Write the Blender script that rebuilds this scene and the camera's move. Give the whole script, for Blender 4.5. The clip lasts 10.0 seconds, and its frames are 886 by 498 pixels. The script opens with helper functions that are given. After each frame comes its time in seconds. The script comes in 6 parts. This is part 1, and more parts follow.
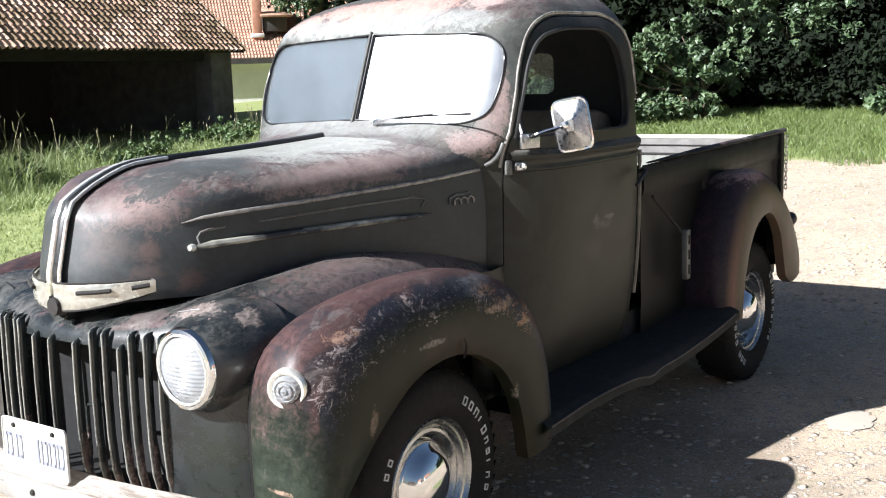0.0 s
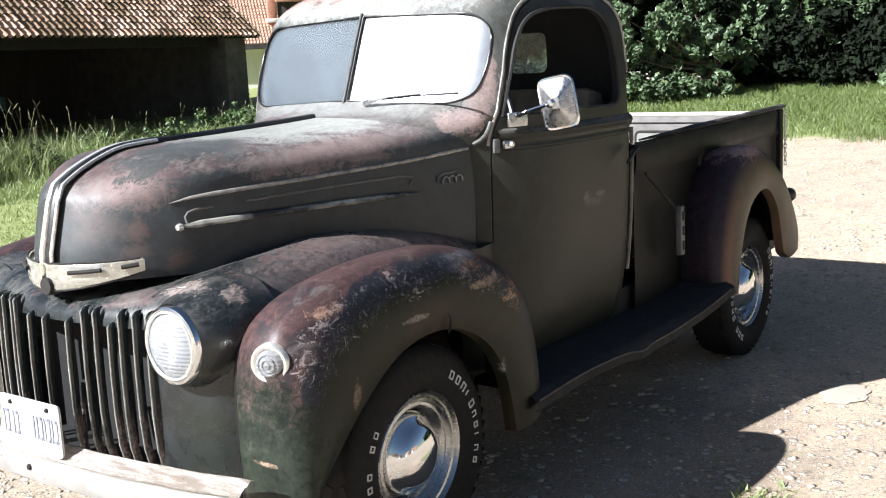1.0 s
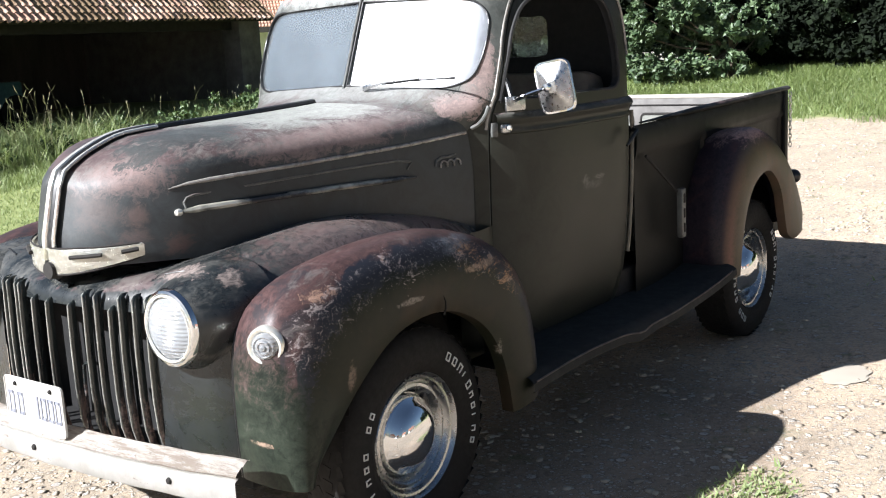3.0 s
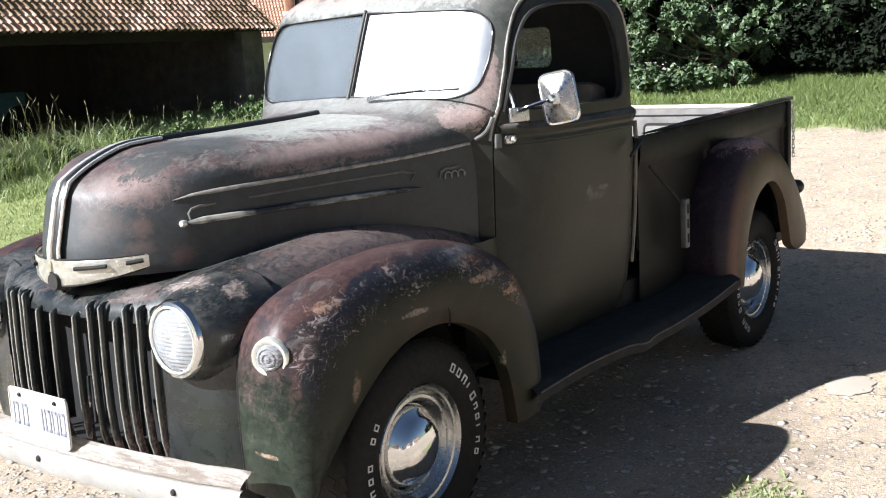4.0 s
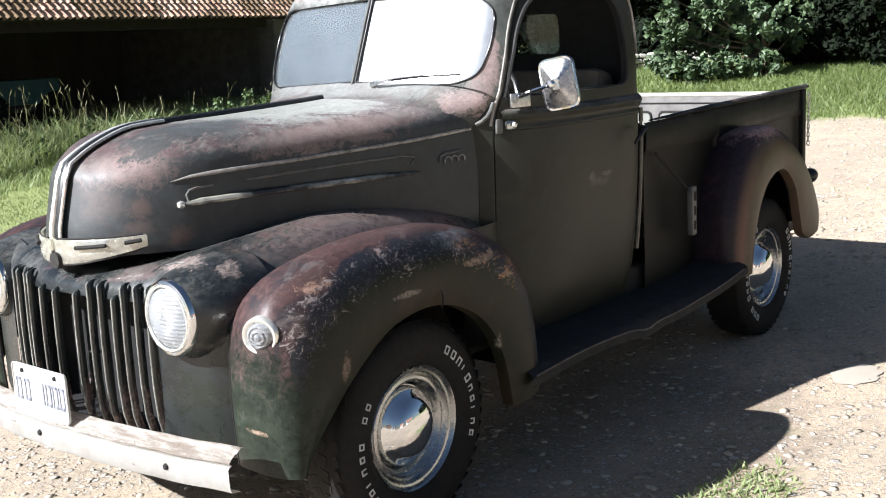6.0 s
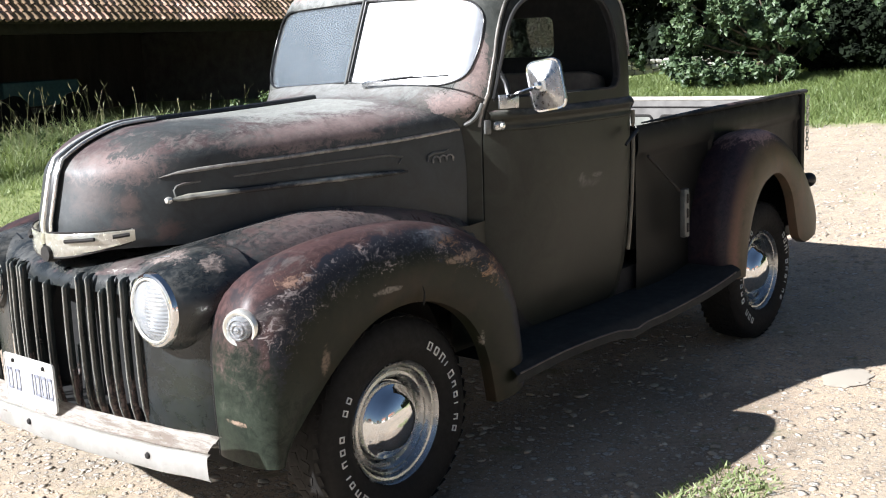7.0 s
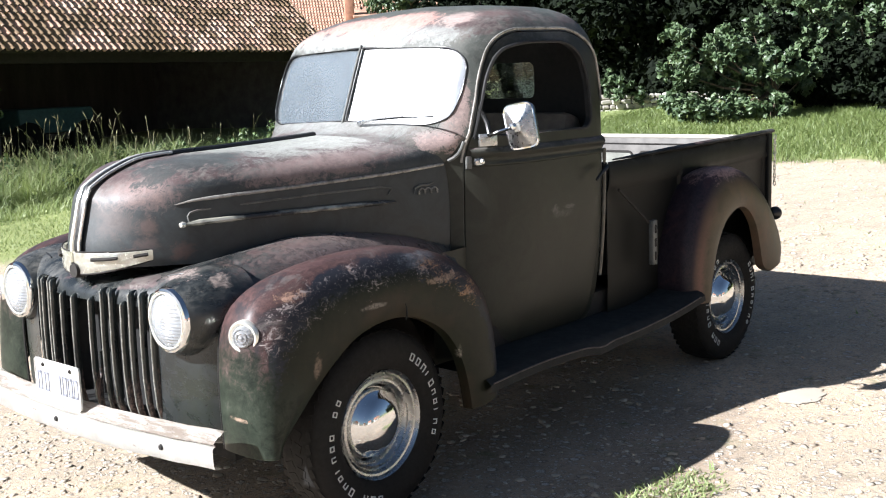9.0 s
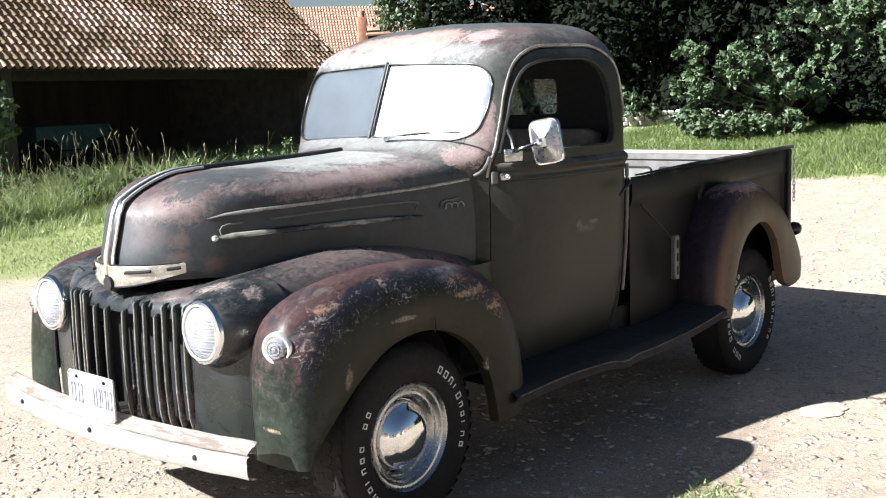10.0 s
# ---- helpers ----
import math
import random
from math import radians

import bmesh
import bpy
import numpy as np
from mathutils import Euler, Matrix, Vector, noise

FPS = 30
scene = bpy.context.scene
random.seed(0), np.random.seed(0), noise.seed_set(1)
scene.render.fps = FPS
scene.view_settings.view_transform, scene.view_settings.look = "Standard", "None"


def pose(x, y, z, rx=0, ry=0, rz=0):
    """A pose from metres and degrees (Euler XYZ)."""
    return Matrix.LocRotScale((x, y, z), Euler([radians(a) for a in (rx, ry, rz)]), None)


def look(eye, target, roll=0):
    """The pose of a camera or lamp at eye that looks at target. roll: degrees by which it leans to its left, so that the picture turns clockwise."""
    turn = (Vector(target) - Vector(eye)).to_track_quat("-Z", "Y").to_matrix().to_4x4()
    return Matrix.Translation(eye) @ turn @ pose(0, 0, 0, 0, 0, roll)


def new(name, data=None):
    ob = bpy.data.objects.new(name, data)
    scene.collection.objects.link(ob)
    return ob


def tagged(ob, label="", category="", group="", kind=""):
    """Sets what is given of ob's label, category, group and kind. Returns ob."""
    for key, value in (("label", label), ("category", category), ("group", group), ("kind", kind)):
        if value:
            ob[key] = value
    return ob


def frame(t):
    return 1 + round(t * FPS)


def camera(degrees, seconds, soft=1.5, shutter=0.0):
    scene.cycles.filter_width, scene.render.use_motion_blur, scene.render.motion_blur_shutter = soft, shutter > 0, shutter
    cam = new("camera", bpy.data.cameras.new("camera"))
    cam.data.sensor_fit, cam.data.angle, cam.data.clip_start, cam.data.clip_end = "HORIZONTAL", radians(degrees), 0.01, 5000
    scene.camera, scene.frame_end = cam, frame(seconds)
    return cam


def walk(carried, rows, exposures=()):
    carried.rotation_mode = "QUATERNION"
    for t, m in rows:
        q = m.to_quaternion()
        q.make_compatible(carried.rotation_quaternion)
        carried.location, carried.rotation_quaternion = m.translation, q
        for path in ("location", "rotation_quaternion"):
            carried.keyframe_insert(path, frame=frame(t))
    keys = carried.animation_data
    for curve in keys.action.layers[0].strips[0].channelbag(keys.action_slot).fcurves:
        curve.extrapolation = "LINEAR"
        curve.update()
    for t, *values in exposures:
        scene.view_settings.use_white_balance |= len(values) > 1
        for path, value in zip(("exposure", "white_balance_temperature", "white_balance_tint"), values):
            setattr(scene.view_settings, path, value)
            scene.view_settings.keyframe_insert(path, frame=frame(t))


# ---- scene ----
cam = camera(44.61, 10.0, soft=1.1)
# seconds, eye, yaw (left of +y), pitch, roll
PATH = [
    (0.0, -2.623, -2.784, 1.639, -54.16, -9.00, -1.93),
    (0.5, -2.615, -2.859, 1.630, -53.55, -9.33, -2.40),
    (1.0, -2.606, -2.916, 1.624, -52.99, -9.84, -2.78),
    (1.5, -2.594, -2.975, 1.621, -52.31, -10.35, -3.07),
    (2.0, -2.586, -2.998, 1.625, -52.00, -10.82, -3.16),
    (3.5, -2.603, -3.001, 1.638, -51.96, -10.62, -3.17),
    (4.0, -2.602, -2.995, 1.640, -51.90, -10.25, -3.20),
    (4.5, -2.603, -2.993, 1.640, -51.79, -10.10, -3.15),
    (5.0, -2.600, -3.000, 1.639, -51.58, -10.21, -3.18),
    (5.5, -2.582, -3.056, 1.634, -50.81, -10.55, -3.13),
    (7.0, -2.524, -3.262, 1.606, -48.92, -10.47, -2.61),
    (7.5, -2.547, -3.352, 1.614, -48.57, -9.81, -2.39),
    (8.0, -2.564, -3.484, 1.645, -47.69, -9.68, -2.29),
    (8.5, -2.679, -3.575, 1.670, -48.19, -9.57, -1.93),
    (9.0, -2.815, -3.642, 1.663, -48.62, -8.94, -1.97),
    (9.5, -2.886, -3.638, 1.657, -48.62, -8.40, -1.98),
    (10.0, -2.898, -3.622, 1.660, -48.11, -8.02, -2.00),
]


def aim(x, y, z, yaw, pitch, roll):
    a, b = radians(yaw), radians(pitch)
    way = Vector((-math.sin(a) * math.cos(b), math.cos(a) * math.cos(b), math.sin(b)))
    return look((x, y, z), Vector((x, y, z)) + way, roll)


walk(cam, [(t, aim(*r)) for t, *r in PATH], [(t, e, 6220, 10) for t, e in ((0.0, 1.29), (2.0, 1.27), (4.0, 1.21), (5.5, 1.22), (7.0, 1.17), (8.0, 1.23), (9.0, 1.35), (10.0, 1.37))])

# ---- sky and sun ----
SUN = Vector((-1.34, 0.615, 1.0)).normalized()
world = bpy.data.worlds.new("sky")
scene.world = world
world.use_nodes = True
wn = world.node_tree.nodes
sky = wn.new("ShaderNodeTexSky")
sky.sky_type = "NISHITA"
sky.sun_disc = False
sky.sun_elevation = math.asin(SUN.z)
sky.sun_rotation = math.atan2(SUN.x, SUN.y)
wn["Background"].inputs["Strength"].default_value = 0.033
world.node_tree.links.new(sky.outputs[0], wn["Background"].inputs["Color"])
sun = new("sun", bpy.data.lights.new("sun", "SUN"))
sun.data.energy = 5.6
sun.data.angle = radians(0.53)
sun.data.color = (1.0, 0.985, 0.99)
sun.matrix_world = look(SUN * 50, (0, 0, 0))

# ---- helpers of this scene ----


def part(name, bm, material, parent=None, label="", sharp=38):
    """One mesh object from a bmesh, under a thing or a part."""
    me = bpy.data.meshes.new(name)
    bmesh.ops.recalc_face_normals(bm, faces=bm.faces[:])
    bm.to_mesh(me)
    bm.free()
    for p in me.polygons:
        p.use_smooth = True
    me.set_sharp_from_angle(angle=radians(sharp))
    me.materials.append(material)
    ob = new(name, me)
    if parent is not None:
        ob.parent = parent
    if label:
        tagged(ob, label)
    return ob


def thing(name, label, category, group="", kind="", at=(0, 0, 0), turn=0):
    ob = new(name)
    ob.matrix_world = pose(*at, 0, 0, turn)
    return tagged(ob, label, category, group, kind)


def grid(rows, bm=None, wrap=False):
    """A sheet of faces through rows of points."""
    bm = bm or bmesh.new()
    vs = [[bm.verts.new(p) for p in r] for r in rows]
    for a, b in zip(vs, vs[1:]):
        n = len(a)
        for i in range(n if wrap else n - 1):
            j = (i + 1) % n
            bm.faces.new((a[i], a[j], b[j], b[i]))
    return bm


def block(size, at=(0, 0, 0), bevel=0.0, bm=None, turn=None, segments=2):
    """A box with rounded edges, added to bm."""
    bm = bm or bmesh.new()
    m = Matrix.Translation(at) @ (turn or Matrix()) @ Matrix.Diagonal((*size, 1))
    made = bmesh.ops.create_cube(bm, size=1, matrix=m)
    if bevel:
        edges = list({e for v in made["verts"] for e in v.link_edges})
        bmesh.ops.bevel(bm, geom=edges, offset=bevel, segments=segments, affect="EDGES", profile=0.5)
    return bm


def rod(a, b, r, r2=None, n=12, bm=None, caps=True):
    bm = bm or bmesh.new()
    a, b = Vector(a), Vector(b)
    m = Matrix.Translation((a + b) / 2) @ (b - a).to_track_quat("Z", "Y").to_matrix().to_4x4()
    bmesh.ops.create_cone(bm, cap_ends=caps, segments=n, radius1=r, radius2=r if r2 is None else r2, depth=(b - a).length, matrix=m)
    return bm


def tube(path, r, n=10, bm=None, flat=1.0, up=(0, 0, 1)):
    """A round (or flattened) bar along a path of points; r may be a list."""
    bm = bm or bmesh.new()
    path = [Vector(p) for p in path]
    rows = []
    for i, p in enumerate(path):
        way = (path[min(i + 1, len(path) - 1)] - path[max(i - 1, 0)]).normalized()
        side = way.cross(Vector(up)).normalized()
        top = side.cross(way).normalized()
        q = r[i] if isinstance(r, (list, tuple)) else r
        rows.append([p + side * (q * flat * math.cos(a)) + top * (q * math.sin(a)) for a in (2 * math.pi * k / n for k in range(n))])
    grid(rows, bm, wrap=True)
    bm.verts.ensure_lookup_table()
    total = len(bm.verts)
    bm.faces.new([bm.verts[total - n + k] for k in range(n)])
    first = total - n * len(rows)
    bm.faces.new([bm.verts[first + k] for k in range(n)])
    return bm


def lathe(profile, at, axis="y", n=48, bm=None):
    """A turned form: profile rows of (distance along axis, radius)."""
    bm = bm or bmesh.new()
    rows = []
    for d, r in profile:
        ring = []
        for k in range(n):
            a = 2 * math.pi * k / n
            c, s = r * math.cos(a), r * math.sin(a)
            p = {"x": (d, c, s), "y": (c, d, s), "z": (c, s, d)}[axis]
            ring.append(Vector(at) + Vector(p))
        rows.append(ring)
    return grid(rows, bm, wrap=True)


def prism(outline, axis, a, b, bm=None):
    """A closed prism over an outline of pairs, from a to b along an axis."""
    bm = bm or bmesh.new()

    def place(p, d):
        return {"x": (d, p[0], p[1]), "y": (p[0], d, p[1]), "z": (p[0], p[1], d)}[axis]

    lo = [bm.verts.new(place(p, a)) for p in outline]
    hi = [bm.verts.new(place(p, b)) for p in outline]
    bm.faces.new(lo)
    bm.faces.new(hi)
    for i in range(len(lo)):
        j = (i + 1) % len(lo)
        bm.faces.new((lo[i], lo[j], hi[j], hi[i]))
    bmesh.ops.recalc_face_normals(bm, faces=bm.faces[:])
    return bm


def rounded(points, radius=0.05, n=5):
    """An outline with its corners rounded; radius a number or one a corner."""
    out = []
    pts = [Vector(p) for p in points]
    for i, p in enumerate(pts):
        r = radius[i] if isinstance(radius, (list, tuple)) else radius
        a, b = (pts[i - 1] - p), (pts[(i + 1) % len(pts)] - p)
        r = min(r, a.length * 0.49, b.length * 0.49)
        s, e = p + a.normalized() * r, p + b.normalized() * r
        for k in range(n + 1):
            t = k / n
            out.append((s * (1 - t) ** 2 + p * 2 * t * (1 - t) + e * t * t)[:])
    return out


def carve(ob, cutter, how="DIFFERENCE"):
    """Cuts ob's mesh with a bmesh form and keeps the result as plain mesh."""
    me = bpy.data.meshes.new("cutter")
    cutter.to_mesh(me)
    cutter.free()
    tool = new("cutter", me)
    mod = ob.modifiers.new("cut", "BOOLEAN")
    mod.operation, mod.object, mod.solver = how, tool, "EXACT"
    got = bpy.data.meshes.new_from_object(ob.evaluated_get(bpy.context.evaluated_depsgraph_get()))
    ob.modifiers.clear()
    old = ob.data
    ob.data = got
    bpy.data.meshes.remove(old)
    bpy.data.objects.remove(tool)
    bpy.data.meshes.remove(me)
    for p in got.polygons:
        p.use_smooth = True
    got.set_sharp_from_angle(angle=radians(38))
    return ob


def curve(keys, x):
    """Smooth reading of a table of (x, value)."""
    xs = [k[0] for k in keys]
    if x <= xs[0]:
        return keys[0][1]
    if x >= xs[-1]:
        return keys[-1][1]
    i = max(k for k in range(len(xs) - 1) if xs[k] <= x)
    t = (x - xs[i]) / (xs[i + 1] - xs[i])

    def slope(k):
        a, b = max(k - 1, 0), min(k + 1, len(xs) - 1)
        return (keys[b][1] - keys[a][1]) / (xs[b] - xs[a])

    h = xs[i + 1] - xs[i]
    t2, t3 = t * t, t * t * t
    return (2 * t3 - 3 * t2 + 1) * keys[i][1] + (t3 - 2 * t2 + t) * h * slope(i) + (3 * t2 - 2 * t3) * keys[i + 1][1] + (t3 - t2) * h * slope(i + 1)


def through_keys(points, n):
    """A smooth run of n points through key points (tuples)."""
    keys = [[(i, p[c]) for i, p in enumerate(points)] for c in range(len(points[0]))]
    top = len(points) - 1
    return [Vector([curve(k, top * j / (n - 1)) for k in keys]) for j in range(n)]


def flipped(bm):
    """The same form on the truck's other side."""
    other = bm.copy()
    for v in other.verts:
        v.co.y = -v.co.y
    bmesh.ops.reverse_faces(other, faces=other.faces[:])
    return other

# ---- materials ----


class Mat:
    """A node material, written line by line."""

    def __init__(self, name, rough=0.6, metal=0.0, color=(0.5, 0.5, 0.5)):
        self.m = bpy.data.materials.new(name)
        self.m.use_nodes = True
        self.n, self.l = self.m.node_tree.nodes, self.m.node_tree.links
        self.b = self.n["Principled BSDF"]
        self.b.inputs["Roughness"].default_value = rough
        self.b.inputs["Metallic"].default_value = metal
        self.b.inputs["Base Color"].default_value = (*color, 1)
        self.coord = self.n.new("ShaderNodeTexCoord").outputs["Object"]

    def put(self, name, socket):
        self.l.new(socket, self.b.inputs[name])
        return self

    def noise(self, scale, detail=5, rough=0.6, stretch=(1, 1, 1), warp=0.0):
        m = self.n.new("ShaderNodeMapping")
        m.inputs["Scale"].default_value = stretch
        self.l.new(self.coord, m.inputs["Vector"])
        t = self.n.new("ShaderNodeTexNoise")
        t.inputs["Scale"].default_value, t.inputs["Detail"].default_value = scale, detail
        t.inputs["Roughness"].default_value, t.inputs["Distortion"].default_value = rough, warp
        self.l.new(m.outputs[0], t.inputs["Vector"])
        return t.outputs[0]

    def cells(self, scale, feature="F1", out="Distance", stretch=(1, 1, 1)):
        m = self.n.new("ShaderNodeMapping")
        m.inputs["Scale"].default_value = stretch
        self.l.new(self.coord, m.inputs["Vector"])
        t = self.n.new("ShaderNodeTexVoronoi")
        t.feature = feature
        t.inputs["Scale"].default_value = scale
        self.l.new(m.outputs[0], t.inputs["Vector"])
        return t.outputs[out]

    def ramp(self, socket, *stops, ease="LINEAR"):
        r = self.n.new("ShaderNodeValToRGB")
        r.color_ramp.interpolation = ease
        e = r.color_ramp.elements
        while len(e) < len(stops):
            e.new(0.5)
        for k, (p, c) in zip(e, stops):
            k.position = p
            k.color = (c, c, c, 1) if isinstance(c, (int, float)) else (*c, 1)
        self.l.new(socket, r.inputs[0])
        return r.outputs[0]

    def mix(self, f, a, b, how="MIX"):
        x = self.n.new("ShaderNodeMix")
        x.data_type, x.blend_type = "RGBA", how
        for s, v in ((x.inputs[0], f), (x.inputs[6], a), (x.inputs[7], b)):
            if isinstance(v, (int, float)):
                s.default_value = v
            elif isinstance(v, tuple):
                s.default_value = (*v, 1)
            else:
                self.l.new(v, s)
        return x.outputs[2]

    def math(self, how, a, b=0.0, clamp=False):
        x = self.n.new("ShaderNodeMath")
        x.operation, x.use_clamp = how, clamp
        for s, v in zip(x.inputs, (a, b)):
            if isinstance(v, (int, float)):
                s.default_value = v
            else:
                self.l.new(v, s)
        return x.outputs[0]

    def axis(self, which):
        s = self.n.new("ShaderNodeSeparateXYZ")
        self.l.new(self.coord, s.inputs[0])
        return s.outputs["XYZ".index(which)]

    def random(self):
        return self.n.new("ShaderNodeObjectInfo").outputs["Random"]

    def island(self):
        return self.n.new("ShaderNodeNewGeometry").outputs["Random Per Island"]

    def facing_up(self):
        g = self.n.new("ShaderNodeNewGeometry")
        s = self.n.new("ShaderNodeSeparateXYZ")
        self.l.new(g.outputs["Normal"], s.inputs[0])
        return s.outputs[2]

    def bump(self, socket, strength=0.3, distance=0.01, after=None):
        x = self.n.new("ShaderNodeBump")
        x.inputs["Strength"].default_value, x.inputs["Distance"].default_value = strength, distance
        self.l.new(socket, x.inputs["Height"])
        if after is not None:
            self.l.new(after, x.inputs["Normal"])
        self.l.new(x.outputs[0], self.b.inputs["Normal"])
        return x.outputs[0]


def paint(name, rust=0.5, spots=(), gloss=0.42, tint=(0.018, 0.022, 0.023), dusty=0.7, sides=0.0, uv=None, sheen=0.3, flaky=0.3):
    """Old dark green-black paint, dulled and worn through to brown primer. rust: how much of it; sides: also on upright
    faces; dusty: dust and sky sheen put into the colour of upward faces.
    flaky: how much of the patches stays between their flakes; spots: worn or brightened patches of (centre, radii,
    colour, strength, softness); uv: layers for the fenders."""
    k = Mat(name, 0.5)
    big, mid, fine = k.noise(2.2, 6, 0.62), k.noise(8, 12, 0.74, warp=0.8), k.noise(70, 4)
    streak = k.noise(6, 10, 0.75, (0.5, 1, 0.6), 0.6)
    tiny = k.noise(34, 10, 0.8, (0.6, 1, 1), 1.2)
    base = k.mix(k.ramp(mid, (0.36, 0.0), (0.68, 1.0)), tuple(v * 0.42 for v in tint), tint)
    base = k.mix(k.ramp(streak, (0.56, 0.0), (0.64, 0.4)), base, (0.024, 0.025, 0.023))
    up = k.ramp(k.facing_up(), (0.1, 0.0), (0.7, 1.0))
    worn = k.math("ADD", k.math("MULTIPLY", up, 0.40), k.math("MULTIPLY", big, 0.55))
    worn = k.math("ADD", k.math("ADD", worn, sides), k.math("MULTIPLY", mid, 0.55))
    primer = k.ramp(worn, (0.98 - 0.3 * rust, 0.0), (1.07 - 0.3 * rust, 1.0))
    brown = k.mix(k.ramp(tiny, (0.38, 0.0), (0.62, 1.0)), (0.046, 0.031, 0.032), (0.120, 0.082, 0.080))
    c = k.mix(primer, base, brown)
    # upward faces paler: sky sheen painted in together with dust
    top_sheen = k.math("MULTIPLY", up, k.ramp(k.math("ADD", k.math("MULTIPLY", streak, 0.6), k.math("MULTIPLY", tiny, 0.4)), (0.47, 0.0), (0.60, dusty)))
    c = k.mix(top_sheen, c, (0.17, 0.165, 0.15))
    if uv:
        c = uv(k, c, mid, tiny, big)
    crumb = k.ramp(k.noise(38, 13, 0.82, (0.8, 1, 1), 1.2), (0.44, flaky), (0.52, 1.0))
    for centre, radii, colour, strength, soft in spots:
        m = k.n.new("ShaderNodeMapping")
        m.vector_type = "TEXTURE"
        m.inputs["Location"].default_value, m.inputs["Scale"].default_value = centre, radii
        k.l.new(k.coord, m.inputs["Vector"])
        far = k.n.new("ShaderNodeVectorMath")
        far.operation = "LENGTH"
        k.l.new(m.outputs[0], far.inputs[0])
        rag = k.math("ADD", k.math("MULTIPLY", k.math("SUBTRACT", mid, 0.5), 2.0), k.math("MULTIPLY", k.math("SUBTRACT", tiny, 0.5), 2.6))
        d = k.math("ADD", far.outputs["Value"], rag)
        f = k.math("MULTIPLY", k.ramp(d, (0.85 - soft, 1.0), (0.95, 0.0)), k.math("MULTIPLY", crumb, strength))
        c = k.mix(f, c, k.mix(k.ramp(tiny, (0.32, 0.0), (0.68, 1.0)), tuple(v * 0.6 for v in colour), tuple(min(1, v * 1.35) for v in colour)))
    small = k.ramp(k.noise(60, 7, 0.82, warp=1.0), (0.685, 0.0), (0.70, 0.7))
    c = k.mix(k.math("MULTIPLY", small, k.ramp(big, (0.48, 0.0), (0.6, 1.0))), c, (0.26, 0.20, 0.17))
    k.b.inputs["Specular IOR Level"].default_value = sheen
    k.put("Base Color", c)
    k.put("Roughness", k.ramp(mid, (0.3, gloss - 0.08), (0.75, gloss + 0.14)))
    k.bump(k.math("ADD", k.math("MULTIPLY", fine, 0.2), k.math("ADD", k.math("MULTIPLY", tiny, 0.4), k.math("MULTIPLY", k.noise(3, 2), 2.6))), 0.10, 0.006)
    return k.m


def fender_tones(flakes, green):
    """Layers over a fender: worn brown crown, dark band, olive side, and flakes along their border; ground reflection
    and the paler lit top are painted in.
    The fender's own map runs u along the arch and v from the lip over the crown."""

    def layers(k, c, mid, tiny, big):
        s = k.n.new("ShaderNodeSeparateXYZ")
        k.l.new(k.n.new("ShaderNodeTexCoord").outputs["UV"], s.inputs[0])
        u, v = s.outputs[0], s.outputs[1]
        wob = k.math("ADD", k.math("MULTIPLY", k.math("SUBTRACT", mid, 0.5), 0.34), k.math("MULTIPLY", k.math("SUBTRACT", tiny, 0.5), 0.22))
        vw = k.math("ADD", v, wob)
        # olive puts the ground's reflection into the shaded side's colour
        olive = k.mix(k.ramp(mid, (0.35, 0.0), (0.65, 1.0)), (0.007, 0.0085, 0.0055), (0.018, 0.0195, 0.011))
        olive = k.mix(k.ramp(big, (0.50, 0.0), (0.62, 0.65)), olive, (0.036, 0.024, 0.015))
        # crown colour lifted for the light on the fender's top
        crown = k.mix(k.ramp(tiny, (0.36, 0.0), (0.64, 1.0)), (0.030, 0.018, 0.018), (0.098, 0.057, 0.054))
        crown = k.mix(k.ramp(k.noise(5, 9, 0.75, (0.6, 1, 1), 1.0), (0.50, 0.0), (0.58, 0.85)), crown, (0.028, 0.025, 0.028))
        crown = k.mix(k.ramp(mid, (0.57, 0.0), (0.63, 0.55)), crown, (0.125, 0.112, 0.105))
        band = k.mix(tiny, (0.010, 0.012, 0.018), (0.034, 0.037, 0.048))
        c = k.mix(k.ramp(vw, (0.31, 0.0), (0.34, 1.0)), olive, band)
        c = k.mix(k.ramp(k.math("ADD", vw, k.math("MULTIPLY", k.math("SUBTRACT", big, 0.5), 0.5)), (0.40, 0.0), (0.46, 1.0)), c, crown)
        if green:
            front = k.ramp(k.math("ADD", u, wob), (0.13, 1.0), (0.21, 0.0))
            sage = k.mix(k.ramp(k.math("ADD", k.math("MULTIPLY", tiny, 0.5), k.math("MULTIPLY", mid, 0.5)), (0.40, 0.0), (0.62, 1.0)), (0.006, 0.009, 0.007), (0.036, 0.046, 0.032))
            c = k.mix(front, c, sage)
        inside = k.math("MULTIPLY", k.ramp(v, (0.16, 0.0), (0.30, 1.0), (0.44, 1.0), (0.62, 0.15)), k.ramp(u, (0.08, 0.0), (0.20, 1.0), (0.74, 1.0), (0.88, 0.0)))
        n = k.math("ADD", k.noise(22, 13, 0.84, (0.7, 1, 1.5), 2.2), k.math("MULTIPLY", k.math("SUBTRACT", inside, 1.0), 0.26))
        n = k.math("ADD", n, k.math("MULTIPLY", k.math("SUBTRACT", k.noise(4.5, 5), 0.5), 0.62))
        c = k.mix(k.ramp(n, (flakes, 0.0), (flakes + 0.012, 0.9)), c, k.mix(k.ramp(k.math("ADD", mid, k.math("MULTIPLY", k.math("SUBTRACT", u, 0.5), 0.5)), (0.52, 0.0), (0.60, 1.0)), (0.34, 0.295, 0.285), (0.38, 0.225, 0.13)))
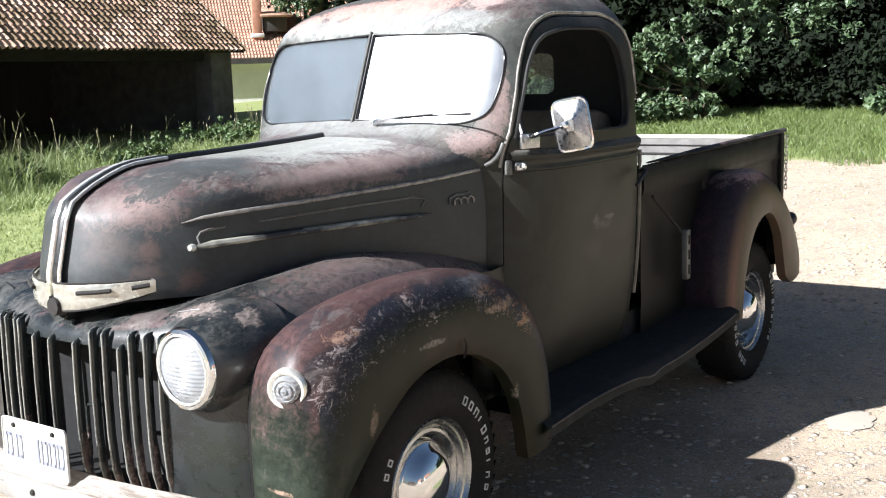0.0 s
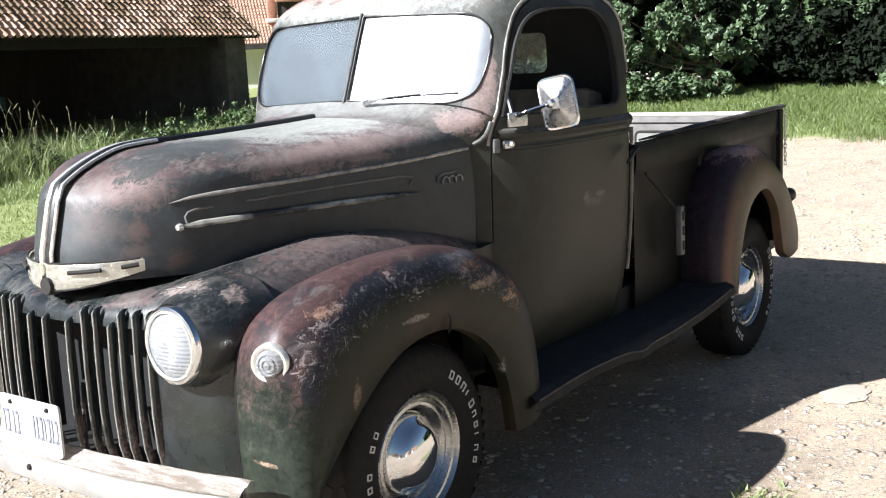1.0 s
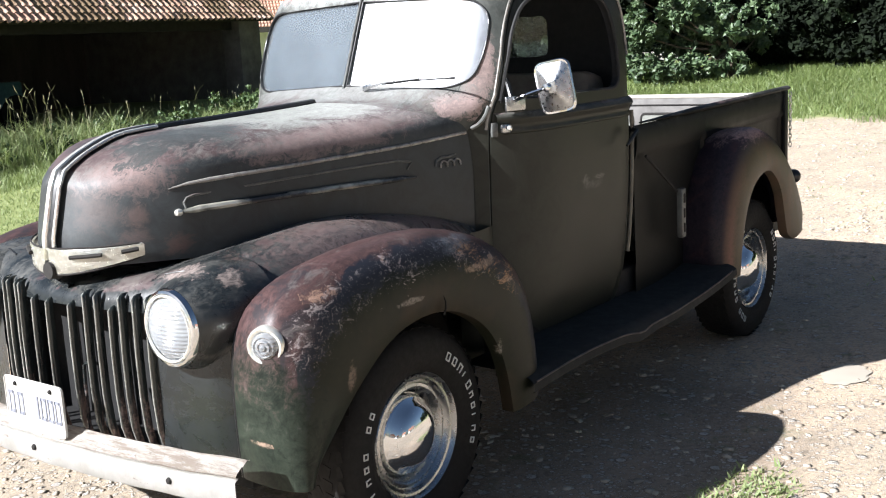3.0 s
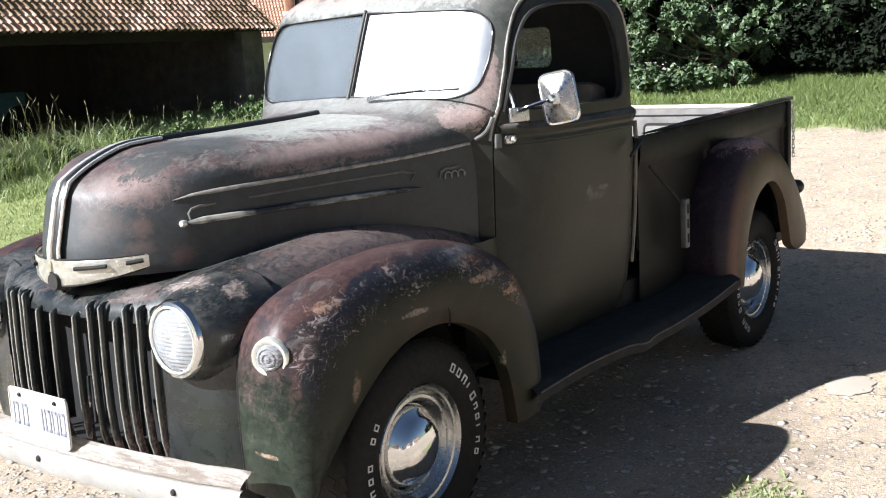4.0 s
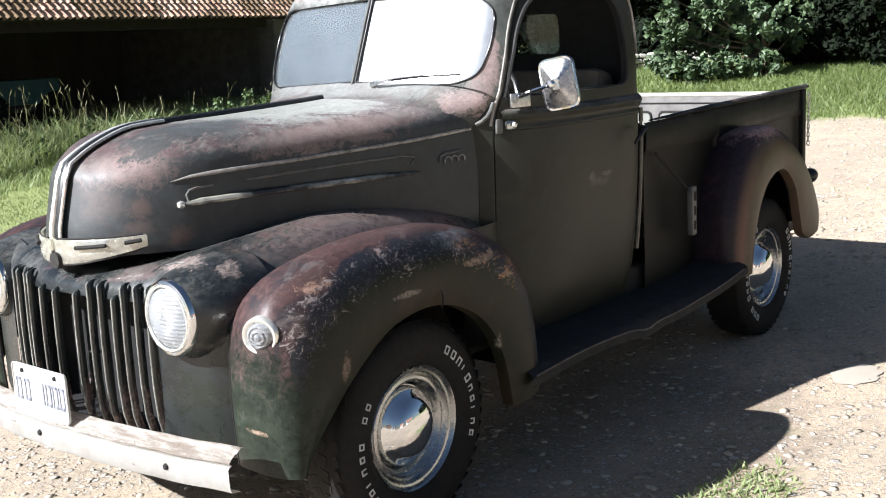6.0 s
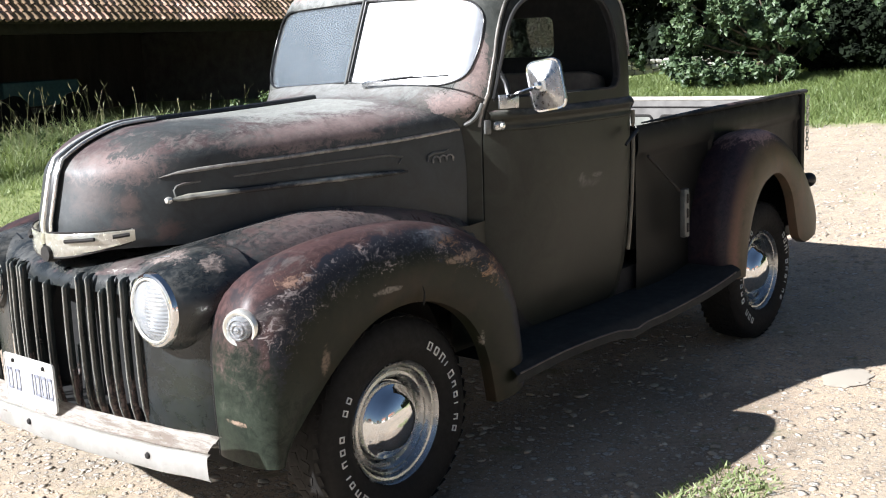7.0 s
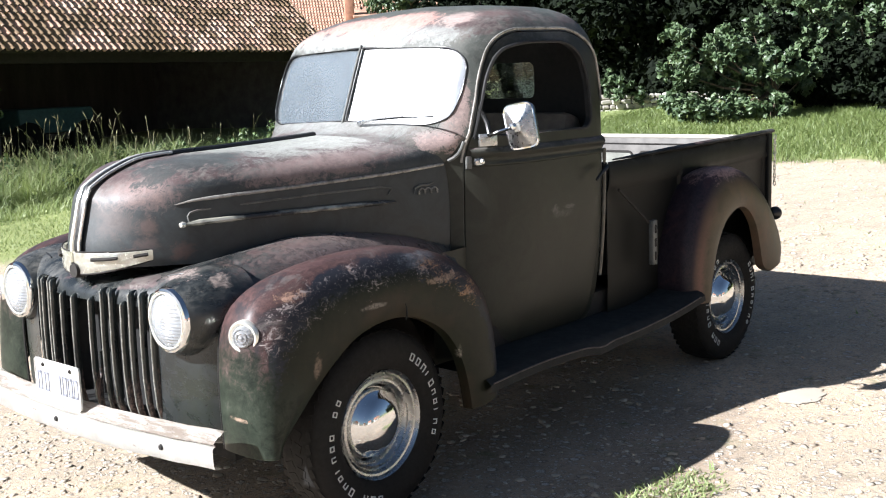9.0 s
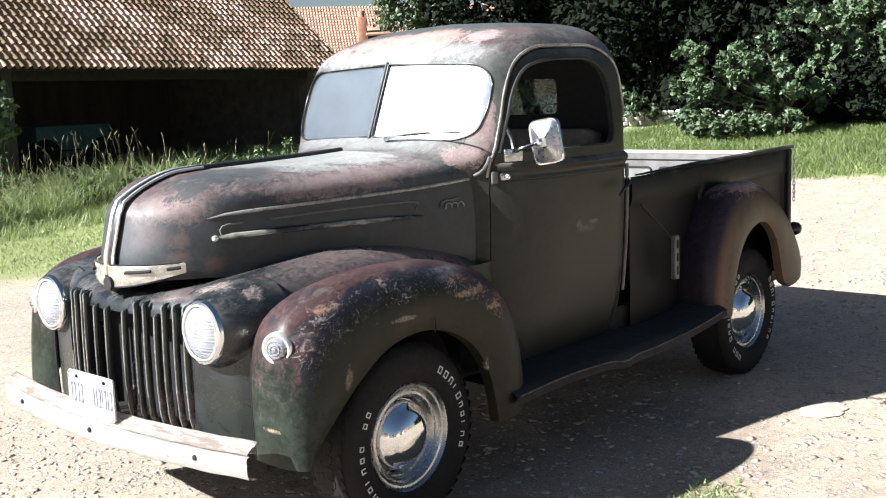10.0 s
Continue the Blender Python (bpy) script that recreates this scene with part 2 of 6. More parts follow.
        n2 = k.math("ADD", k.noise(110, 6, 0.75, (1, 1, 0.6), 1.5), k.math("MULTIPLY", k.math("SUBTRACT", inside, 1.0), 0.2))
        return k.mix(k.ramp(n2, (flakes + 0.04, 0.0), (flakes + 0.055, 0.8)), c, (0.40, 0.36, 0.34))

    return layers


def plain(name, color, rough=0.6, metal=0.0, vary=0.25, scale=14, relief=0.1, stretch=(1, 1, 1)):
    k = Mat(name, rough, metal)
    n = k.noise(scale, 7, 0.65, stretch)
    lo, hi = tuple(c * (1 - vary) for c in color), tuple(min(1, c * (1 + vary)) for c in color)
    k.put("Base Color", k.mix(k.ramp(n, (0.3, 0.0), (0.7, 1.0)), lo, hi))
    k.put("Roughness", k.ramp(k.noise(scale * 2.3, 5), (0.3, max(0.02, rough - 0.1)), (0.7, min(1, rough + 0.1))))
    if relief:
        k.bump(k.noise(scale * 4, 5), relief, 0.004)
    return k.m


PINK, STAIN, RUB_SHEEN = (0.33, 0.225, 0.205), (0.055, 0.062, 0.060), (0.36, 0.365, 0.33)
PAINT = paint("fender_paint", 0.3, [((0.17, -0.865, 0.985), (0.14, 0.05, 0.035), (0.20, 0.22, 0.25), 0.7, 0.3), ((0.27, -0.90, 0.90), (0.13, 0.05, 0.018), (0.42, 0.30, 0.22), 0.75, 0.2), ((-0.63, -0.80, 0.555), (0.05, 0.055, 0.010), (0.38, 0.27, 0.20), 0.75, 0.2), ((-0.40, -0.93, 0.70), (0.02, 0.05, 0.05), (0.30, 0.22, 0.17), 0.5, 0.3), ((-0.45, -0.84, 0.95), (0.075, 0.06, 0.035), (0.42, 0.27, 0.20), 0.9, 0.1), ((0.362, -0.935, 0.575), (0.018, 0.05, 0.06), (0.34, 0.31, 0.26), 0.7, 0.3), ((-0.12, -0.93, 0.86), (0.06, 0.05, 0.012), (0.30, 0.27, 0.24), 0.6, 0.2)], uv=fender_tones(0.566, True), sheen=0.2)


def rear_wear(k, c, mid, tiny, big):
    """Rear fender: olive-brown side, near-black shoulder, rubbed reddish front edge."""
    s = k.n.new("ShaderNodeSeparateXYZ")
    k.l.new(k.n.new("ShaderNodeTexCoord").outputs["UV"], s.inputs[0])
    u, v = s.outputs[0], s.outputs[1]
    vw = k.math("ADD", v, k.math("MULTIPLY", k.math("SUBTRACT", mid, 0.5), 0.22))
    side = k.mix(k.ramp(mid, (0.35, 0.0), (0.65, 1.0)), (0.050, 0.041, 0.026), (0.098, 0.074, 0.047))
    side = k.mix(k.ramp(big, (0.52, 0.0), (0.62, 0.6)), side, (0.125, 0.072, 0.046))
    dark = k.mix(k.ramp(tiny, (0.4, 0.0), (0.7, 1.0)), (0.014, 0.012, 0.017), (0.042, 0.030, 0.038))
    dark = k.mix(k.ramp(mid, (0.52, 0.0), (0.66, 0.7)), dark, (0.060, 0.030, 0.032))
    c = k.mix(k.ramp(vw, (0.34, 0.0), (0.46, 1.0)), side, dark)
    edge = k.math("MULTIPLY", k.ramp(k.math("ADD", v, k.math("MULTIPLY", k.math("SUBTRACT", tiny, 0.5), 0.2)), (0.26, 0.0), (0.34, 1.0), (0.46, 0.0)), k.ramp(u, (0.05, 1.0), (0.35, 0.0)))
    return k.mix(edge, c, (0.16, 0.085, 0.065))


# reddish crown patch: worn paint with its patch of sunlight put into the colour
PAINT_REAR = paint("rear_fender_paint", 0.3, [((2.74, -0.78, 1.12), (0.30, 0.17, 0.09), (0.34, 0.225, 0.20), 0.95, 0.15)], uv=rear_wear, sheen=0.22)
# pale top and crease patches: rubbed paint with sky sheen and sunlight painted in
PAINT_NOSE = paint("hood_paint", 0.42, [((-0.58, -0.20, 1.29), (0.20, 0.17, 0.085), (0.25, 0.175, 0.16), 0.75, 0.55), ((-0.60, -0.24, 1.10), (0.06, 0.06, 0.035), (0.2, 0.13, 0.115), 0.3, 0.5), ((-0.67, -0.15, 1.19), (0.10, 0.12, 0.08), (0.15, 0.115, 0.105), 0.45, 0.5), ((-0.50, -0.33, 1.07), (0.06, 0.05, 0.04), (0.15, 0.085, 0.070), 0.5, 0.4), ((-0.64, -0.20, 1.07), (0.05, 0.06, 0.03), (0.16, 0.095, 0.08), 0.4, 0.4), ((-0.60, -0.25, 1.17), (0.05, 0.045, 0.04), (0.22, 0.14, 0.12), 0.3, 0.5), ((0.24, -0.12, 1.43), (0.66, 0.40, 0.13), RUB_SHEEN, 0.9, 0.3), ((-0.34, -0.19, 1.37), (0.30, 0.13, 0.12), STAIN, 0.92, 0.1), ((0.22, -0.42, 1.335), (0.62, 0.10, 0.075), (0.27, 0.20, 0.185), 0.75, 0.3), ((0.05, -0.08, 1.42), (0.36, 0.12, 0.06), (0.27, 0.275, 0.245), 0.75, 0.12)], dusty=0.9, gloss=0.50, sheen=0.45, tint=(0.042, 0.049, 0.052), flaky=0.8)
# pale tint and grey header and cowl patches carry the sky sheen in their colour
SALMON, SHEEN_GREY = (0.46, 0.285, 0.245), (0.30, 0.31, 0.295)
PAINT_CAB = paint("cab_paint", 0.36, [((1.25, -0.1, 2.0), (0.55, 0.7, 0.14), (0.085, 0.095, 0.082), 0.85, 0.2), ((0.84, 0.0, 1.86), (0.15, 0.8, 0.08), SHEEN_GREY, 0.8, 0.3), ((0.90, 0.12, 1.93), (0.13, 0.30, 0.08), SALMON, 0.95, 0.06), ((0.92, -0.16, 1.94), (0.16, 0.22, 0.07), SALMON, 0.95, 0.06), ((0.86, 0.42, 1.90), (0.10, 0.12, 0.07), SALMON, 0.8, 0.08), ((0.98, -0.44, 1.93), (0.14, 0.10, 0.05), (0.42, 0.33, 0.30), 0.8, 0.08), ((1.20, -0.50, 1.93), (0.18, 0.10, 0.05), (0.17, 0.105, 0.10), 0.7, 0.2), ((0.74, -0.60, 1.55), (0.10, 0.07, 0.22), (0.36, 0.27, 0.25), 0.75, 0.2), ((0.70, -0.52, 1.40), (0.10, 0.14, 0.06), (0.40, 0.30, 0.28), 0.75, 0.15), ((0.66, 0.0, 1.46), (0.22, 0.75, 0.07), (0.25, 0.255, 0.24), 0.85, 0.4)], tint=(0.085, 0.092, 0.083), dusty=0.8, flaky=0.75)
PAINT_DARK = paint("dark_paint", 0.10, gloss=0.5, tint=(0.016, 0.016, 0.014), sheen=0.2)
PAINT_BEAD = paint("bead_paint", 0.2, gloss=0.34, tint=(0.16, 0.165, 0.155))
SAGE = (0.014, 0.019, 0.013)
# the dusty lift on the panel top stands in for its glossy highlights
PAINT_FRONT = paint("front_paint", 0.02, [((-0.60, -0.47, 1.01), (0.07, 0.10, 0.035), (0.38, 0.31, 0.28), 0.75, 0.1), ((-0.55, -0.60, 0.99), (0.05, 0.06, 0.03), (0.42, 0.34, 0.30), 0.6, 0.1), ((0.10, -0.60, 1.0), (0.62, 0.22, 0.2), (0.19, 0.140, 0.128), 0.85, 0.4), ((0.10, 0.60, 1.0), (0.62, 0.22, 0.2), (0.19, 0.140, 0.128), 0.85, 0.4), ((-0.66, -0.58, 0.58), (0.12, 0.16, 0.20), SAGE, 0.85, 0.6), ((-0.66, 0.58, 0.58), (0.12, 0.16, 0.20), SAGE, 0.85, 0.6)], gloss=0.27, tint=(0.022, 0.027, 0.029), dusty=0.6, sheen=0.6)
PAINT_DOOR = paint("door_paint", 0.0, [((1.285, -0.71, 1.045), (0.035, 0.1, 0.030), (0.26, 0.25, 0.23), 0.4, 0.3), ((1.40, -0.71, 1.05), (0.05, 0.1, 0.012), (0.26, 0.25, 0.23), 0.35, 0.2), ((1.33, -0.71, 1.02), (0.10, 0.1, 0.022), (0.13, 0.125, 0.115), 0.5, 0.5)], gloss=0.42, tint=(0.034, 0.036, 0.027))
BLACK = plain("black_enamel", (0.012, 0.012, 0.012), 0.35)
BOARD = plain("running_board_rubber", (0.013, 0.014, 0.013), 0.85, 0, 0.4, 10, 0.3)
UNDER = plain("underbody", (0.02, 0.018, 0.016), 0.9)
RUBBER = plain("rubber", (0.013, 0.0125, 0.012), 0.75, vary=0.3, scale=30)
RUBBER.node_tree.nodes["Principled BSDF"].inputs["Specular IOR Level"].default_value = 0.2
BAR_GLINT = plain("bar_glint", (0.27, 0.275, 0.25), 0.25, 0.3, 0.5, 22, 0.1, (1, 1, 0.4))
RIM = plain("rim_steel", (0.42, 0.425, 0.425), 0.26, 1.0, 0.12, 9, 0.0)
CHROME = plain("chrome", (0.75, 0.76, 0.77), 0.05, 1.0, 0.04, 20, 0.0)
OLD_CHROME = plain("pitted_chrome", (0.86, 0.82, 0.73), 0.2, 0.6, 0.25, 40, 0.06)
WHITE = Mat("white_paint", 0.55)
wc = WHITE.mix(WHITE.ramp(WHITE.noise(9, 8, 0.7), (0.35, 0.0), (0.65, 1.0)), (0.50, 0.48, 0.44), (0.66, 0.65, 0.62))
wc = WHITE.mix(WHITE.ramp(WHITE.noise(26, 9, 0.78, (1, 0.35, 1)), (0.64, 0.0), (0.67, 0.8)), wc, (0.22, 0.15, 0.11))
WHITE.put("Base Color", wc)
WHITE.bump(WHITE.noise(40, 5), 0.2, 0.004)
WHITE = WHITE.m
INK = plain("plate_ink", (0.21, 0.22, 0.26), 0.6)
gb = Mat("grille_paint", 0.20)
gw = gb.noise(9, 10, 0.75, (3, 3, 0.5), 0.5)
gc = gb.mix(gb.ramp(gw, (0.40, 0.0), (0.60, 1.0)), (0.009, 0.011, 0.011), (0.030, 0.036, 0.034))
low = gb.ramp(gb.math("ADD", gb.axis("Z"), gb.math("MULTIPLY", gb.math("SUBTRACT", gw, 0.5), 0.9)), (0.54, 1.0), (0.62, 0.0))
gc = gb.mix(low, gc, gb.mix(gb.ramp(gb.noise(40, 6, 0.7), (0.45, 0.0), (0.55, 1.0)), (0.17, 0.12, 0.105), (0.05, 0.04, 0.036)))
gb.put("Base Color", gc)
GRILLE = gb.m
fl = Mat("worn_flange", 0.55)
fc = fl.mix(fl.ramp(fl.noise(16, 10, 0.78, (1.5, 0.25, 2.5)), (0.44, 0.0), (0.56, 1.0)), (0.32, 0.265, 0.215), (0.60, 0.57, 0.52))
fl.put("Base Color", fl.mix(fl.ramp(fl.noise(60, 6, 0.8), (0.62, 0.0), (0.64, 0.8)), fc, (0.07, 0.05, 0.04)))
FLANGE = fl.m
# near-black colour for openings that are only in shade
PITCH = plain("shade_black", (0.006, 0.006, 0.006), 0.95, 0, 0.2, 10, 0)
LETTER = plain("white_rubber", (0.62, 0.62, 0.60), 0.7, 0, 0.1)
SEAT = plain("seat_cloth", (0.16, 0.13, 0.10), 0.9, 0, 0.3)
CABIN = plain("cabin_lining", (0.05, 0.05, 0.048), 0.8)
PALE_EDGE = plain("pale_edge_paint", (0.30, 0.285, 0.26), 0.3, 0.2, 0.5, 16, 0.1)
OLIVE_GLINT = plain("olive_glint", (0.11, 0.105, 0.085), 0.4, 0, 0.4, 14)
LINING_EDGE = plain("window_rubber", (0.02, 0.02, 0.02), 0.8, 0, 0.3, 20)
sp = Mat("worn_spear", 0.22, 0.5)
sp.put("Base Color", sp.mix(sp.ramp(sp.noise(9, 6, 0.6, (0.55, 1, 1)), (0.43, 0.0), (0.60, 1.0)), (0.06, 0.06, 0.058), (0.62, 0.60, 0.50)))
SPEAR = sp.m
DULL_METAL = plain("dull_metal", (0.50, 0.51, 0.52), 0.30, 1.0, 0.3, 30, 0.15)
PALE = plain("bed_primer", (0.085, 0.080, 0.070), 0.6, 0, 0.5, 9)
GATE = plain("gate_primer", (0.115, 0.108, 0.10), 0.6, 0, 0.35, 9)
GATE_PANEL = plain("gate_panel_sunlit", (0.21, 0.215, 0.19), 0.6, 0, 0.3, 9)
GATE_LIP = plain("gate_lip", (0.42, 0.39, 0.34), 0.5, 0, 0.3, 12)
LIP = plain("pale_brown_lip", (0.11, 0.085, 0.075), 0.5, 0, 0.5, 20)


def glass(name, color=(1, 1, 1), dirt=0.0, film=0.3, dusty=0.0, tone=(0.8, 0.82, 0.83)):
    k = Mat(name, 0.02)
    out = k.n["Material Output"]
    clear = k.n.new("ShaderNodeBsdfTransparent")
    clear.inputs[0].default_value = (*color, 1)
    gloss = k.n.new("ShaderNodeBsdfGlossy")
    gloss.inputs["Roughness"].default_value = 0.02
    fres = k.n.new("ShaderNodeFresnel")
    fres.inputs[0].default_value = 1.5
    a = k.n.new("ShaderNodeMixShader")
    k.l.new(fres.outputs[0], a.inputs[0])
    k.l.new(clear.outputs[0], a.inputs[1])
    k.l.new(gloss.outputs[0], a.inputs[2])
    haze = k.n.new("ShaderNodeBsdfGlossy")
    haze.inputs["Roughness"].default_value = film
    haze.inputs[0].default_value = (0.9, 0.9, 0.92, 1)
    dust = k.n.new("ShaderNodeBsdfDiffuse")
    dust.inputs[0].default_value = (*tone, 1)
    a2 = k.n.new("ShaderNodeMixShader")
    k.l.new(k.ramp(k.noise(3, 7, 0.7), (0.25, dusty * 0.6), (0.75, dusty * 1.4)), a2.inputs[0])
    k.l.new(a.outputs[0], a2.inputs[1])
    k.l.new(dust.outputs[0], a2.inputs[2])
    a = a2
    b = k.n.new("ShaderNodeMixShader")
    k.l.new(k.ramp(k.noise(6, 5), (0.25, dirt * 0.75), (0.75, dirt * 1.2)), b.inputs[0])
    k.l.new(a.outputs[0], b.inputs[1])
    k.l.new(haze.outputs[0], b.inputs[2])
    k.l.new(b.outputs[0], out.inputs["Surface"])
    return k.m


SCREEN = glass("dusty_glass", (0.80, 0.84, 0.86), 0.34, 0.38, 0.07)
# passenger pane: a blue-grey diffuse tone stands in for the reflected sky
SCREEN_CLEAR = glass("sky_tone_glass", (0.80, 0.87, 0.93), 0.0, 0.30, 0.052, (0.72, 0.79, 0.84))
REAR_GLASS = glass("dim_glass", (0.6, 0.62, 0.62), 0.01)
SIDE_GLASS = glass("side_glass", (0.60, 0.64, 0.62), 0.015)
LENS = Mat("lamp_lens", 0.12, 0, (0.72, 0.75, 0.77))
wv = LENS.n.new("ShaderNodeTexWave")
wv.wave_type, wv.bands_direction = "BANDS", "Z"
wv.inputs["Scale"].default_value = 26
LENS.l.new(LENS.coord, wv.inputs["Vector"])
LENS.bump(LENS.math("ADD", LENS.math("MULTIPLY", wv.outputs["Fac"], 0.35), LENS.noise(24, 3, 0.5, (1, 0.16, 1.6))), 0.42, 0.01)
LENS.b.inputs["Transmission Weight"].default_value = 0.7
LENS.b.inputs["IOR"].default_value = 1.45
LENS = LENS.m


def gravel():
    k = Mat("gravel_and_lawn", 0.9)
    x, y = k.axis("X"), k.axis("Y")
    n1, n2, n3 = k.noise(0.9, 6, 0.6), k.noise(5, 7, 0.65), k.noise(38, 6, 0.7)
    c = k.mix(k.ramp(n3, (0.35, 0.0), (0.65, 1.0)), (0.30, 0.24, 0.172), (0.55, 0.455, 0.335))
    c = k.mix(k.ramp(n1, (0.35, 0.0), (0.7, 0.6)), c, (0.44, 0.365, 0.28))
    c = k.mix(k.ramp(k.noise(0.55, 5, 0.6), (0.42, 0.0), (0.60, 0.75)), c, (0.60, 0.455, 0.32))
    # darker brown ground beside the parking place: the truck's shade deepened by colour
    ex = k.math("MULTIPLY", k.math("SUBTRACT", x, 0.8), 0.62)
    ey = k.math("MULTIPLY", k.math("ADD", y, 0.95), 1.2)
    er = k.math("ADD", k.math("MULTIPLY", ex, ex), k.math("MULTIPLY", ey, ey))
    er = k.math("ADD", er, k.math("MULTIPLY", k.math("SUBTRACT", k.noise(1.1, 8, 0.7), 0.5), 2.2))
    shade_patch = k.ramp(er, (0.45, 1.0), (1.25, 0.0))
    shade_ground = k.mix(k.ramp(k.noise(2.4, 8, 0.72), (0.35, 0.0), (0.65, 1.0)), (0.17, 0.13, 0.092), (0.36, 0.265, 0.185))
    shade_ground = k.mix(k.ramp(n3, (0.42, 0.0), (0.62, 0.5)), shade_ground, (0.48, 0.385, 0.30))
    c = k.mix(k.math("MULTIPLY", shade_patch, 0.9), c, shade_ground)
    c = k.mix(k.ramp(k.noise(3.2, 9, 0.78, (1, 1.6, 1)), (0.50, 0.0), (0.58, 0.45)), c, (0.30, 0.245, 0.185))
    # stones of three sizes, each cell a stone or bare dust
    relief = n3
    for size, share, tone in ((19, 0.80, (0.60, 0.565, 0.51)), (42, 0.62, (0.58, 0.54, 0.475)), (95, 0.50, (0.54, 0.49, 0.42))):
        seed = k.n.new("ShaderNodeSeparateColor")
        k.l.new(k.cells(size, out="Color"), seed.inputs[0])
        near = k.math("ADD", k.cells(size), k.math("MULTIPLY", k.math("SUBTRACT", n3, 0.5), 0.25))
        here = k.ramp(seed.outputs[0], (share, 0.0), (share + 0.02, 1.0))
        body = k.math("MULTIPLY", here, k.ramp(near, (0.30, 1.0), (0.40, 0.0)))
        # the dark ring paints each stone's thin shadow contour
        ring = k.math("MULTIPLY", here, k.ramp(near, (0.34, 0.0), (0.42, 1.0), (0.56, 0.0)))
        c = k.mix(k.math("MULTIPLY", ring, 0.75), c, (0.15, 0.12, 0.09))
        c = k.mix(k.math("MULTIPLY", body, 0.85), c, k.mix(seed.outputs[1], tuple(v * 0.62 for v in tone), tone))
        relief = k.math("ADD", relief, k.math("MULTIPLY", body, 16 / size))
    weed = k.math("MULTIPLY", k.ramp(n2, (0.56, 0.0), (0.68, 1.0)), k.ramp(n1, (0.48, 0.0), (0.6, 0.8)))
    c = k.mix(weed, c, (0.10, 0.13, 0.04))
    # lawn beyond the yard's edge
    far = k.math("ADD", y, k.math("MULTIPLY", x, 0.30))
    rim = k.math("ADD", far, k.math("MULTIPLY", k.math("SUBTRACT", n1, 0.5), 2.2))
    lawn = k.ramp(k.math("MULTIPLY", k.math("SUBTRACT", rim, 6.3), 0.5), (0.25, 0.0), (0.75, 1.0))
    back = k.math("ADD", x, k.math("MULTIPLY", k.math("SUBTRACT", n1, 0.5), 1.6))
    lawn2 = k.ramp(k.math("MULTIPLY", k.math("SUBTRACT", back, 10.2), 0.6), (0.35, 0.0), (0.55, 1.0))
    lawn = k.math("MAXIMUM", lawn, lawn2)
    green = k.mix(n2, (0.15, 0.19, 0.05), (0.30, 0.33, 0.13))
    c = k.mix(lawn, c, green)
    k.put("Base Color", c)
    k.bump(relief, 0.5, 0.014)
    return k.m


GROUND = gravel()
TILE = Mat("clay_tile", 0.85)
TILE.coord = TILE.n.new("ShaderNodeNewGeometry").outputs["Position"]
tc = TILE.mix(TILE.random(), (0.50, 0.30, 0.205), (0.84, 0.60, 0.46))
moss = TILE.math("ADD", TILE.noise(0.9, 7, 0.75), TILE.math("MULTIPLY", TILE.math("SUBTRACT", TILE.random(), 0.5), 0.16))
tc = TILE.mix(TILE.ramp(moss, (0.42, 0.0), (0.52, 0.9)), tc, (0.17, 0.115, 0.055))
TILE.put("Base Color", tc)
TILE.bump(TILE.noise(40, 5), 0.3, 0.01)
TILE = TILE.m
ORANGE = plain("orange_tiles", (0.40, 0.235, 0.165), 0.85, 0, 0.4, 5, 0.4)
OLD_WALL = plain("old_stone_wall", (0.13, 0.12, 0.11), 0.9, 0, 0.35, 4, 0.4)
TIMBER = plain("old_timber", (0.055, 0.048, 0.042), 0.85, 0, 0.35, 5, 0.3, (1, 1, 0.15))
# darker copy of the timber: shade under the eave is put into the colour
EAVE_SHADE = plain("eave_shade", (0.018, 0.015, 0.013), 0.9, 0, 0.3, 5, 0.3)
INNER_SHADE = plain("inner_shade", (0.014, 0.014, 0.015), 0.85, 0, 0.3, 12)
LIME = plain("limewash", (0.72, 0.70, 0.66), 0.9, 0, 0.1, 2)
BRICK = plain("red_brick", (0.42, 0.20, 0.13), 0.85, 0, 0.3, 8)


def leafy(name, lo, hi, thin=0.0):
    k = Mat(name, 0.5)
    c = k.mix(k.island(), lo, hi)
    c = k.mix(k.ramp(k.noise(0.7, 4), (0.35, 0.0), (0.7, 0.5)), c, tuple(v * 0.6 for v in lo))
    k.put("Base Color", c)
    if thin:
        through_leaf = k.n.new("ShaderNodeBsdfTranslucent")
        k.l.new(k.mix(0.5, c, (0.22, 0.26, 0.05)), through_leaf.inputs[0])
        both_ways = k.n.new("ShaderNodeMixShader")
        both_ways.inputs[0].default_value = thin
        k.l.new(k.b.outputs[0], both_ways.inputs[1])
        k.l.new(through_leaf.outputs[0], both_ways.inputs[2])
        k.l.new(both_ways.outputs[0], k.n["Material Output"].inputs["Surface"])
    return k.m


LEAF = leafy("leaves", (0.036, 0.068, 0.028), (0.125, 0.180, 0.085))
# near-black copy of the leaves: shade under the trees is put into the colour
LEAF_SHADE = leafy("shade_leaves", (0.004, 0.007, 0.0035), (0.013, 0.021, 0.009))
LEAF_SHADE.node_tree.nodes["Principled BSDF"].inputs["Roughness"].default_value = 0.85
LEAF_SHADE.node_tree.nodes["Principled BSDF"].inputs["Specular IOR Level"].default_value = 0.15
PEBBLE = leafy("pebbles", (0.31, 0.26, 0.20), (0.58, 0.52, 0.43))
PEBBLE.node_tree.nodes["Principled BSDF"].inputs["Roughness"].default_value = 0.85
BLADE = leafy("grass_blades", (0.23, 0.31, 0.11), (0.49, 0.55, 0.29), 0.38)
